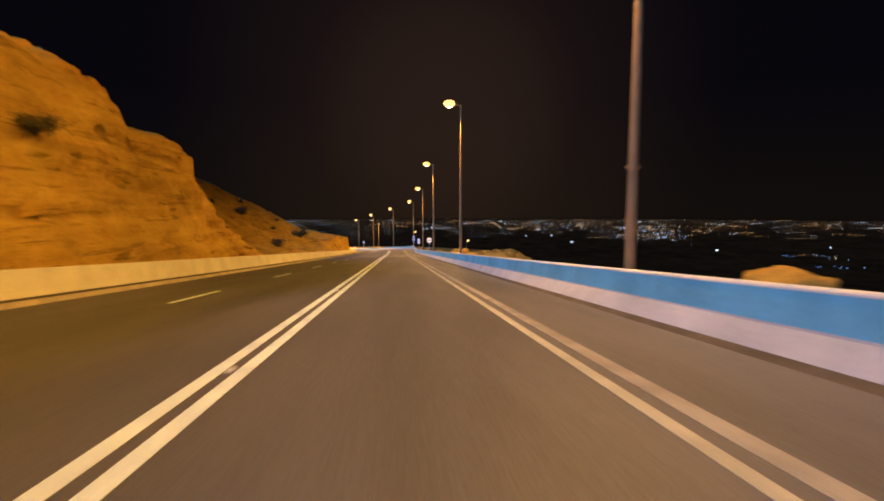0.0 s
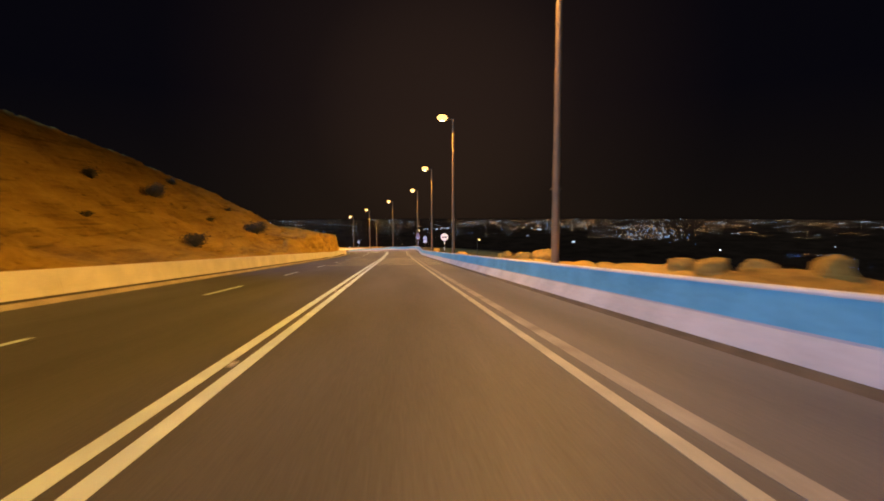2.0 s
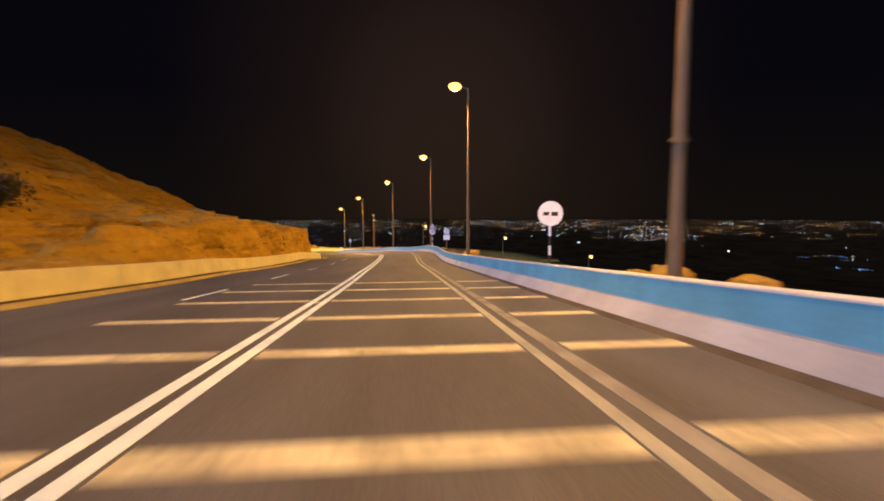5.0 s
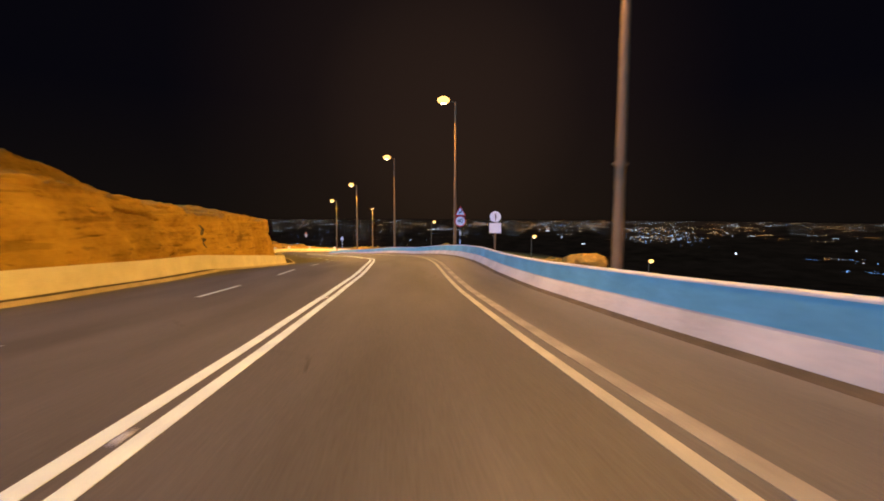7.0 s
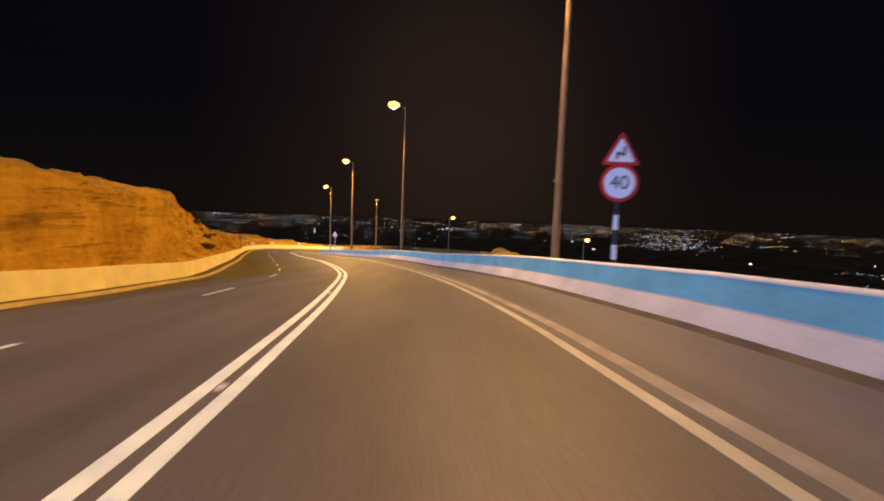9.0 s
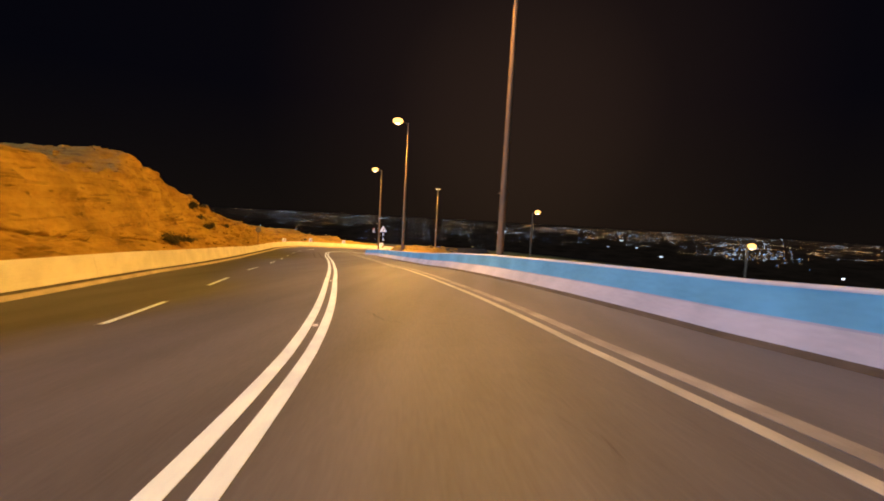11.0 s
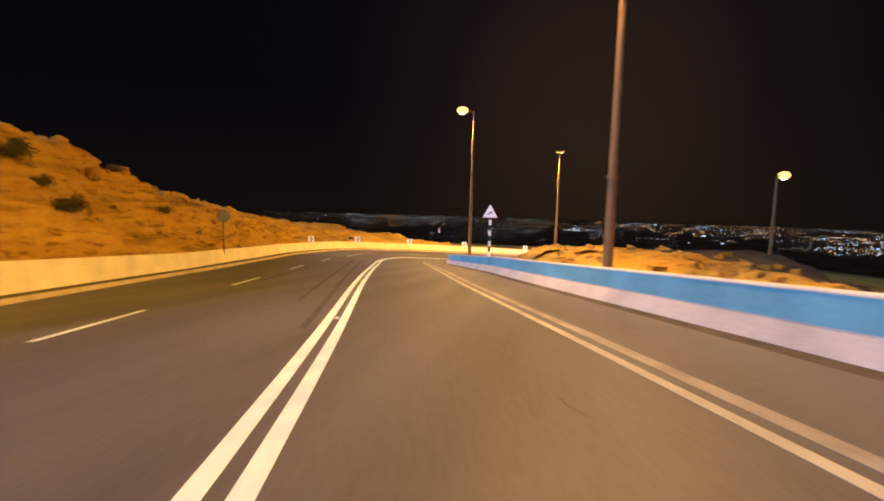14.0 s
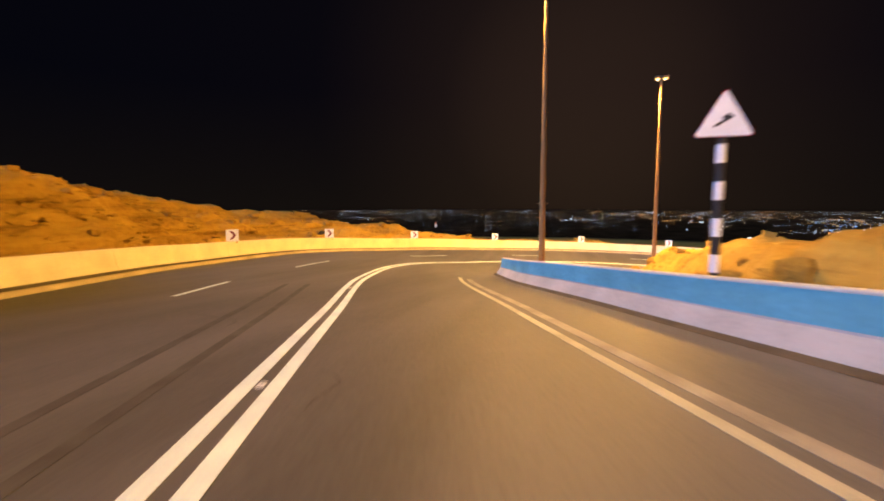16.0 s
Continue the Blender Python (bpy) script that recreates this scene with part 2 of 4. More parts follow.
road_ob = tagged(ribbon("road", ASPHALT, steps(S0, S1, 1.0), us, [0] * len(us)), "worn grey asphalt mountain road with white markings", "road", kind="structure")


def marking(name, s0, s1, u0, u1, mat, label="", shift=None, top=0.005):
    return ribbon(name, mat, steps(s0, s1, 1.0), [u0, u0, u1, u1], [0.0, top, top, 0.0], road_ob, label, shift=shift)


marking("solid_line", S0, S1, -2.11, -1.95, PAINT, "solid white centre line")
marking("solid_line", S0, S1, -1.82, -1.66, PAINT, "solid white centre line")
marking("edge_line", S0, 217, 0.0, 0.14, CREAM, "cream edge line", shift=line_edge)
marking("edge_line", S0, 216, 0.30, 0.50, PAINT_GREY, "grey edge line", shift=line_edge)
dashes = [11.6 + 9.67 * i for i in range(-6, 6)] + [69.2, 78.2, 86.8, 95.4, 105, 113, 121.5, 132, 143, 150, 157.4, 166.0, 175.2, 183.4, 192.2, 200.9, 210.2, 219, 228.5, 238, 248, 258, 268]
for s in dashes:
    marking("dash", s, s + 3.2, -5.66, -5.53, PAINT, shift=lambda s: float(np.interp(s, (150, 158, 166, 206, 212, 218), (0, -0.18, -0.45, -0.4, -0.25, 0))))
# painted rumble strips across the lanes
for i in range(8):
    for u0, u1 in ((-5.3, -2.16), (-1.61, 1.72), (2.3, 3.95)):
        s = 62.6 + 2.95 * i
        marking("rumble_strip", s - 0.2, s + 0.22, u0, u1, STRIP, "worn yellowish rumble strip", top=0.008)
# tyre marks before the bend
for u0, s0, s1, bend in ((-2.35, 184, 213, -0.9), (-3.1, 188, 213, -0.8), (-5.55, 193, 203, 0.15)):
    marking("tyre_mark", s0, s1, u0 - 0.07, u0 + 0.07, SKID, "dark curved tyre mark", shift=lambda s, s0=s0, s1=s1, bend=bend: bend * ((s - s0) / (s1 - s0)) ** 1.3, top=0.003)


def cracks():
    rng_ = random.Random(9)
    for _ in range(26):
        s, u, a = rng_.uniform(5, 210), rng_.uniform(-8, 3.6), rng_.uniform(-0.5, 0.5)
        bm = bmesh.new()
        pts, w = [], rng_.uniform(0.008, 0.02)
        for _k in range(rng_.randint(5, 12)):
            pts.append((s, u))
            a += rng_.uniform(-0.7, 0.7)
            a = max(-1.3, min(1.3, a))
            s += 0.25 * math.cos(a)
            u += 0.25 * math.sin(a)
        row = [(bm.verts.new(road(p, q - w, 0.003)), bm.verts.new(road(p, q + w, 0.003))) for p, q in pts]
        for c, d in zip(row, row[1:]):
            bm.faces.new((c[0], c[1], d[1], d[0]))
        link("crack", bm, SKID, road_ob, "thin dark crack")


cracks()

# reflective studs between the centre lines
for i in range(24):
    s = 5.0 + 9.0 * i
    p = road(s, -1.885, 0)
    bm = bmesh.new()
    box(bm, -0.04, 0.04, -0.05, 0.05, 0, 0.018, 0.008)
    ob = link("road_stud", bm, WHITE, road_ob)
    ob.matrix_world = Matrix.Translation(p) @ Matrix.Rotation(radians(heading(s)), 4, "Z")


def barrier(name, side, s0, s1, mat, label):
    root = tagged(new(name), label, "barrier", kind="structure")
    edge = left_edge if side < 0 else right_edge
    prof = [(0, 0), (0.0, 0.06), (0.18, 0.34), (0.24, 0.79), (0.26, 0.82), (0.39, 0.82), (0.41, 0.79), (0.47, 0.34), (0.62, 0.06), (0.62, -0.5), (0, -0.5)]
    if side < 0:
        prof = [(0, 0), (0.02, 0.05), (0.08, 0.25), (0.19, 0.80), (0.21, 0.83), (0.37, 0.83), (0.39, 0.80), (0.5, 0.2), (0.55, 0.0), (0.55, -0.5), (0, -0.5)]
    uu = [side * p[0] for p in prof]
    gap = 0.005 if side < 0 else 0.001
    s_ = s0
    while s_ < s1 - 0.1:
        e_ = min(s_ + 6.0, s1)
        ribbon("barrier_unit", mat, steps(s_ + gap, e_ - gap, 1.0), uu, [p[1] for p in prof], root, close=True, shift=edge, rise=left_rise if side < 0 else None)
        if side > 0:
            ribbon("foot", FOOT, steps(s_ + gap, e_ - gap, 1.0), [-0.004, -0.004, 0.176, 0.186], [-0.2, 0.062, 0.343, 0.38], root, "bare concrete sloping foot", shift=edge)
            ribbon("coping", CONCRETE, steps(s_ + gap, e_ - gap, 1.0), [0.232, 0.236, 0.255, 0.395, 0.414, 0.418], [0.775, 0.80, 0.826, 0.826, 0.80, 0.775], root, "bare concrete top edge without the blue tint", shift=edge)
        s_ = e_
    return root


barrier("barrier_right", 1, S0, WALL_END, PALE, "continuous concrete safety barrier at the drop, coloured with blue headlight light")
barrier("barrier_left", -1, S0, S1, CONCRETE, "continuous cream concrete safety barrier below the cliff")
# thin dark strip at the right barrier's foot, in the gutter's soil material
tagged(ribbon("foot_strip", SOIL, steps(S0, WALL_END, 1.0), [-0.16, -0.09, -0.012, 0.02], [0.002, 0.02, 0.055, 0.07], shift=right_edge), "thin dark strip along the foot of the barrier", "dirt strip", kind="structure")
tagged(ribbon("kerb", KERB, steps(S0, S1, 1.0), [0.68, 0.68, 0.70, 0.86, 0.89, 0.91], [0.0, 0.10, 0.115, 0.115, 0.095, 0.0], shift=left_edge), "low pale concrete kerb along the road edge", "kerb", kind="structure")
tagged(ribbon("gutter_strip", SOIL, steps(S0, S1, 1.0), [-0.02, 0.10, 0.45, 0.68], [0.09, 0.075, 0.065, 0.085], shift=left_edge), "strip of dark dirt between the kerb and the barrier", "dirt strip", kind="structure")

# ---------------------------------------------------------------- left hillside
CL_S = (-60, 0, 17, 21, 23.9, 24.7, 27.4, 29.9, 30.5, 34.2, 38.7, 42.3, 43.4, 68, 84, 100, 112, 128, 134, 140, 146, 152, 165, 175, 186, 193, 194.5, 201, 206, 208, 210, 218, 226, 236, 246, 256)
CL_H = (6, 7.2, 8.2, 9, 8.9, 7.4, 7.3, 7, 5.4, 3.2, 1.4, 0.5, 0, 0, 1, 3.3, 3.85, 3.95, 4.35, 4.7, 4.8, 4.8, 6.1, 5.5, 8, 7.9, 6.8, 6.1, 5.5, 5.2, 4.5, 3.6, 1, 0.4, 0.2, 0)
CT_V = (0.6, 0.6, 0.6, 0.6, 0.6, 0.6, 0.6, 0.6, 0.6, 0.6, 0.6, 0.6, 0.6, 2, 1.5, 1.5, 1.9, 2.8, 3.2, 2.6, 1.75, 1.8, 3.6, 3.86, 4.15, 3.7, 3.55, 2.23, 1.6, 1.4, 1.2, 0.8, 0.7, 0.6, 0.6, 0.6)
CW_V = (3.2, 3.2, 3.2, 3.2, 3.2, 3.2, 3.2, 3.2, 3.2, 3.2, 3, 3, 3, 4, 3.2, 2.4, 2, 1.8, 1.4, 1, 1, 1.4, 3, 3.09, 3.18, 4.01, 4.26, 5.75, 6.5, 6.75, 7, 7, 6, 5, 4, 4)
RI_S = (-60, 25, 36, 55, 71, 97, 112, 123, 132, 140, 150, 165, 185, 200, 215, 225, 235, 250, 270, 300, 400)
RI_H = (6, 8, 14, 14.0, 13.8, 13.0, 12.5, 11.5, 10.8, 10.7, 10.0, 8.7, 7.6, 6.4, 4.3, 2.1, 0.8, 0.6, 0.6, 0.5, 0.4)
RI_V = (24, 24, 24, 24, 24, 24, 23, 22, 20, 20, 20, 19, 20, 20, 20, 16, 14, 10, 8, 8, 8)
RI_E = (2.0, 2.0, 2.0, 2.1, 1.75, 1.15, 1.15, 1.4, 1.4, 1.4, 1.2, 1.1, 0.95, 0.9, 0.85, 0.85, 0.9, 1, 1, 1, 1)


def smooth(x):
    x = min(1.0, max(0.0, x))
    return x * x * (3 - 2 * x)


def terraced(h, tilt, period, sharp):
    q = (h + tilt) / period
    f = math.floor(q)
    return (f + smooth((q - f - 0.5 + sharp) / (2 * sharp))) * period - tilt


def blocks(x, y, z, scale, seed):
    """Broken rock: the height of a block and the depth of the crack beside it, both from 0 to 1."""
    d, p = noise.voronoi(Vector((x * scale, y * scale, z * scale * 1.6 + seed)))
    return 0.5 + 0.5 * noise.noise(p[0] * 7.3), 1 - smooth((d[1] - d[0]) / 0.16)


def hill(s, v):
    w = road(s, left_edge(s) - v)
    wob = noise.noise(Vector((w.x * 0.12, w.y * 0.12, 7.7))) * 1.2 + noise.noise(Vector((w.x * 0.4, w.y * 0.4, 1.7))) * 0.6 + noise.noise(Vector((w.x * 1.1, w.y * 1.1, 4.7))) * 0.22
    # the end of the first cliff runs back at a slant
    se = s - 1.2 * min(7.0, max(0.0, v - 2.0)) * smooth((s - 24) / 8) * smooth((56 - s) / 6)
    ch = np.interp(se, CL_S, CL_H)
    rh, rv, re = np.interp(s, RI_S, RI_H), np.interp(s, RI_S, RI_V), np.interp(s, RI_S, RI_E)
    r = rh * min(1.0, max(0.0, v - 0.4) / rv) ** re - max(0.0, v - rv) * 0.6
    r = max(r, -0.5)
    h = r
    if ch > 0.01:
        k = (v - np.interp(s, CL_S, CT_V) + wob * 0.8) / np.interp(s, CL_S, CW_V)
        c = ch * (1 + 0.10 * noise.noise(Vector((s * 0.16, 3.3, v * 0.1)))) * (0.6 * smooth(k) + 0.4 * (1 - (1 - min(1.0, max(0.0, k))) ** 1.5)) + 0.22 * max(0.0, min(10.0, v) - np.interp(s, CL_S, CT_V) - np.interp(s, CL_S, CW_V))
        h = max(r, c)
    tilt = 0.035 * w.y + 0.02 * w.x + 0.25 * wob
    if ch > 0.01:
        h = 0.45 * h + 0.35 * terraced(h, tilt, 0.85, 0.16) + 0.2 * terraced(h, tilt * 1.1, 0.37, 0.2)
    amp = min(1.0, 0.15 + v / 5)
    rough = 0.7 if s > 150 else (0.7 if ch > 0.01 else 0.25)
    b1, c1 = blocks(w.x, w.y, h, 0.42, 0.0)
    b2, c2 = blocks(w.x, w.y, h, 1.15, 9.0)
    late = smooth((s - 168) / 30)
    h += amp * rough * (1 - 0.45 * late) * (0.55 * b1 - 0.30 * c1 + 0.24 * b2 - 0.10 * c2 - 0.25)
    if late > 0:
        b3, c3 = blocks(s + 0.4 * wob, 2.6 * v + wob, 0, 0.36, 2.0)
        b4, c4 = blocks(s, 2.1 * v, 0, 0.95, 6.0)
        h += amp * late * (0.30 + 0.50 * smooth((s - 196) / 22)) * (0.75 * b3 - 0.35 * c3 + 0.30 * b4 - 0.18 * c4 - 0.3)
    n = noise.fractal(Vector((w.x * 0.22, w.y * 0.22, w.z * 0.3)), 0.9, 2.1, 6)
    rub = noise.fractal(Vector((w.x * 0.8, w.y * 0.8, 5.0)), 0.7, 2.2, 4)
    h = max(0.0, h) - 0.75 * max(0.0, v - np.interp(s, (212, 222, 232, 240, 250), (60, 17, 9, 5, 2.5)))
    return h + (0.22 + 0.2 * late) * n * amp + (0.05 + 0.20 * late * smooth((s - 185) / 25)) * abs(rub) * amp + 0.25


def slope_point(s, v):
    """A point of the hillside, its beds pushed in and out so that ledges overhang and open joints stay dark."""
    p = road(s, left_edge(s) - v)
    h = max(hill(s, v), 0.5 - 0.1 * v)
    p.z += h
    se = s - 1.2 * min(7.0, max(0.0, v - 2.0)) * smooth((s - 24) / 8) * smooth((56 - s) / 6)
    ch = np.interp(se, CL_S, CL_H)
    a = smooth((v - 0.45) / 0.5) * smooth((26 - v) / 6) * max(smooth(ch / 2), 0.55 * smooth((s - 160) / 20) * smooth((256 - s) / 10))
    if a > 0:
        z = h + 0.035 * p.y + 0.5 * noise.noise(Vector((s * 0.09, v * 0.09, 2.2)))
        bed = noise.noise(Vector((s * 0.05, 5.1, z * 0.75))) * 0.8 + noise.noise(Vector((s * 0.16, 1.1, z * 1.9))) * 0.5
        q = z / 1.15 + 0.25 * noise.noise(Vector((s * 0.2, 8.8, 0)))
        f = q - math.floor(q)
        gap = smooth(1 - abs(f - 0.5) / 0.16) * smooth(noise.noise(Vector((s * 0.22, math.floor(q) * 3.7, 6.6))) * 4 + 0.1)
        b, c = blocks(s * 0.7, 0, z, 0.8, 3.0)
        push = a * (0.42 * bed - 0.55 * gap + 0.30 * (b - 0.5) - 0.22 * c)
        t_ = road(s, left_edge(s) - v + max(-0.8, min(0.55, push)))
        p.x, p.y = t_.x, t_.y
    return p


def ledge(s, h):
    """How far behind the barrier the hillside first reaches that height."""
    v = 0.5
    while v < 15 and hill(s, v) < h:
        v += 0.02
    return v


def sheet(name, rows_, mat, label, category, flip=False):
    bm = bmesh.new()
    vv = [[bm.verts.new(p) for p in r] for r in rows_]
    for a, b in zip(vv, vv[1:]):
        for i in range(len(a) - 1):
            f = bm.faces.new((a[i], b[i], b[i + 1], a[i + 1]) if not flip else (a[i + 1], b[i + 1], b[i], a[i]))
            f.smooth = True
    return tagged(link(name, bm, mat), label, category, kind="structure")


vs = [0.45 + 0.085 * i for i in range(64)] + [5.9 + 0.15 * i for i in range(18)] + [8.6 + 0.3 * i for i in range(18)] + [14 + 0.6 * i for i in range(21)] + [27, 28.5, 31, 35, 42, 60, 95]
rows_ = []
for s in list(steps(S0, 2, 2.0))[:-1] + list(steps(2, 262, 0.3))[:-1] + list(steps(262, 330, 1.5)):
    row = [road(s, left_edge(s) - 0.36, -0.4)]
    for v in vs:
        p = slope_point(s, v)
        p.z -= 60 if v > 90 else 0
        row.append(p)
    rows_.append(row)
sheet("hillside", rows_, ROCK, "layered orange limestone cliff and rubble slope above the road", "cliff")

# ---------------------------------------------------------------- right slope, island and plain
M_S = (-60, 150, 187, 190, 193.5, 198)
M_H = (0.0, 0.0, 0.0, 0.3, 0.8, 1.05)
LIFT_S = (-60, 5, 7, 9.5, 10.5, 26, 28, 38, 42, 45, 53, 57, 61, 72, 77, 82, 105, 107.8, 111, 114, 137, 140, 146, 149)
LIFT_H = (0, 0, 0.35, 0.35, 0, 0.1, 0.8, 0.7, 0.35, 0.7, 0.7, 0.4, 0.15, 0.15, 0.3, 0.1, 0, 0.45, 0.4, 0, 0, 0.5, 0.5, 0)
vr_ = [0.5 + 0.3 * i for i in range(18)] + [6.5, 7.5, 9, 11, 14, 18, 24, 32, 60]
rows_ = []
for s in steps(S0, 198, 0.5):
    row = []
    for v in vr_:
        p = road(s, right_edge(s) + v)
        h = np.interp(s, (140, 178, 189), (-0.05, -0.05, 0.1)) + np.interp(s, M_S, M_H) * smooth((v - 0.4) / 2.5) - max(0, v - np.interp(s, (0, 100, 140, 183, 188, 198), (4, 4, 2, 1.6, 9, 14))) * 0.75
        h += np.interp(s, LIFT_S, LIFT_H) * smooth((v - 0.5) / 1.4) * smooth((7 - v) / 3)
        h += noise.fractal(Vector((p.x * 0.35, p.y * 0.35, 3)), 0.9, 2.1, 5) * 0.3 * smooth(v)
        h += abs(noise.fractal(Vector((p.x * 0.9, p.y * 0.9, 2)), 0.7, 2.2, 4)) * 0.2 * smooth(v) * smooth((s - 180) / 12)
        b1, c1 = blocks(p.x, p.y, 0, 0.6, 4.0)
        b2, c2 = blocks(p.x, p.y, 0, 1.5, 5.0)
        h += smooth(v - 0.3) * (0.2 - 0.06 * smooth((s - 182) / 12)) * (0.5 * b1 - 0.3 * c1 + 0.26 * b2 - 0.16 * c2 - 0.25)
        p.z += h
        row.append(p)
    rows_.append(row)
sheet("verge", [r[:20] for r in rows_], ROCK, "rocky verge falling away behind the barrier", "verge", flip=True)
# outer part of the verge, coloured dark for its shade
sheet("slope", [r[19:] for r in rows_], DARK_BROWN, "slope below the verge, its shade put into a dark colour", "slope", flip=True)
nv = len(vr_)
verge_tree = BVHTree.FromPolygons([p for r in rows_ for p in r], [(i * nv + j, (i + 1) * nv + j, (i + 1) * nv + j + 1, i * nv + j + 1) for i in range(len(rows_) - 1) for j in range(nv - 1)])

SPLIT = 238.0
IA, IB = SARC < SPLIT, SARC >= SPLIT


def branch(x, y, mask):
    d = (LINE[mask, 0] - x) ** 2 + (LINE[mask, 1] - y) ** 2
    i = int(np.argmin(d))
    s = float(SARC[mask][i])
    a = float(np.interp(s, SARC, HEAD))
    u = (x - LINE[mask, 0][i]) * math.cos(a) - (y - LINE[mask, 1][i]) * math.sin(a)
    return s, u


bm = bmesh.new()
grid = {}
for i in range(126):
    for j in range(126):
        x, y = -22 + 0.3 * i, 196.5 + 0.3 * j
        sa, ua = branch(x, y, IA)
        sb, ub = branch(x, y, IB)
        if ua < 4.45 or ub < 4.3 or sa < 196:
            continue
        za, zb = np.interp(sa, Z_S, Z_Z), np.interp(sb, Z_S, Z_Z)
        w = (ub - 4.2) / (ua + ub - 8.4)
        k = smooth((min(ua, ub) - 4.4) / 2.3)
        n = noise.fractal(Vector((x * 0.3, y * 0.3, 9)), 0.9, 2.1, 6)
        rub = abs(noise.fractal(Vector((x * 0.9, y * 0.9, 2)), 0.8, 2.2, 4))
        b1, c1 = blocks(x, y, 0, 0.55, 4.0)
        b2, c2 = blocks(x, y, 0, 1.3, 5.0)
        grid[i, j] = bm.verts.new((x, y, za * w + zb * (1 - w) + (0.06 + 0.98 * smooth((x + 13.9 - 0.12 * (y - 206) - 1.5 * smooth((209 - y) / 4)) / 2.3 + max(0.0, 200 - y) * 0.5)) * (1.6 + 0.5 * n + 0.16 * rub + 0.36 * b1 - 0.08 * c1 + 0.14 * b2 - 0.05 * c2) * k))
tops = {c: grid[c].co.z for c in grid}
for i, j in grid:
    q = [(i, j), (i + 1, j), (i + 1, j + 1), (i, j + 1)]
    if all(c in grid for c in q):
        bm.faces.new([grid[c] for c in q]).smooth = True
tagged(link("island", bm, ROCK), "rubble mound inside the bend", "mound", kind="structure")

# coloured dark for shade, like the slope under the verge
tagged(ribbon("embankment", DARK_BROWN, steps(268, S1, 3), [5.0, 6.5, 12, 30, 50], [0.02, -0.3, -4, -16, -32]), "slope below the lower road, its shade put into a dark colour", "slope", kind="structure")

CENTRE = Vector((-5, 110, 0))


def plain_z(r):
    return float(np.interp(r, (0, 120, 300, 700, 1500, 2500, 4850), (-50, -55, -95, -190, -290, -292, -88)))


bm = bmesh.new()
rr = [40, 80, 120, 170, 230, 300, 400, 550, 700, 900, 1200, 1500, 1900, 2500, 3200, 4000, 4850]
N = 72
rings = [[bm.verts.new(CENTRE + Vector((r * math.sin(2 * math.pi * i / N), r * math.cos(2 * math.pi * i / N), plain_z(r)))) for i in range(N)] for r in rr]
mid_v = bm.verts.new(CENTRE + Vector((0, 0, plain_z(0))))
for i in range(N):
    bm.faces.new((mid_v, rings[0][(i + 1) % N], rings[0][i]))
for a, b in zip(rings, rings[1:]):
    for i in range(N):
        j = (i + 1) % N
        bm.faces.new((a[i], a[j], b[j], b[i]))
bmesh.ops.recalc_face_normals(bm, faces=bm.faces)
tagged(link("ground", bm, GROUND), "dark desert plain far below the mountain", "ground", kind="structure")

# ---------------------------------------------------------------- city lights
rng = random.Random(4)


def town_glow(name, color, strength):
    m = glow(name, color, strength)
    n, l = m.node_tree.nodes, m.node_tree.links
    g, p, k = n.new("ShaderNodeNewGeometry"), n.new("ShaderNodeMath"), n.new("ShaderNodeMath")
    p.operation, p.inputs[1].default_value = "POWER", 3.0
    k.operation, k.inputs[1].default_value, k.inputs[2].default_value = "MULTIPLY_ADD", strength, strength * 0.14
    l.new(g.outputs["Random Per Island"], p.inputs[0])
    l.new(p.outputs[0], k.inputs[0])
    l.new(k.outputs[0], n["Emission"].inputs[1])
    m.cycles.emission_sampling = "NONE"
    return m


WARM, COOL = town_glow("warm_city_light", (1.0, 0.62, 0.28), 5.0), town_glow("white_city_light", (0.80, 0.88, 1.0), 5.0)
BLUE, AMBER = town_glow("blue_city_light", (0.28, 0.52, 1.0), 5.0), town_glow("amber_city_light", (1.0, 0.42, 0.12), 5.0)
DIM = town_glow("dim_city_light", (1.0, 0.62, 0.36), 0.7)


def on_plain(bearing, drop):
    """The place on the plain seen under that bearing and that angle below the horizon."""
    lo, hi = 1500.0, 4840.0
    for _ in range(30):
        r = (lo + hi) / 2
        if math.degrees(math.atan2(-6 - plain_z(r), r)) > drop:
            lo = r
        else:
            hi = r
    b = radians(bearing)
    return CENTRE + Vector((r * math.sin(b), r * math.cos(b), plain_z(r) + 6)), r


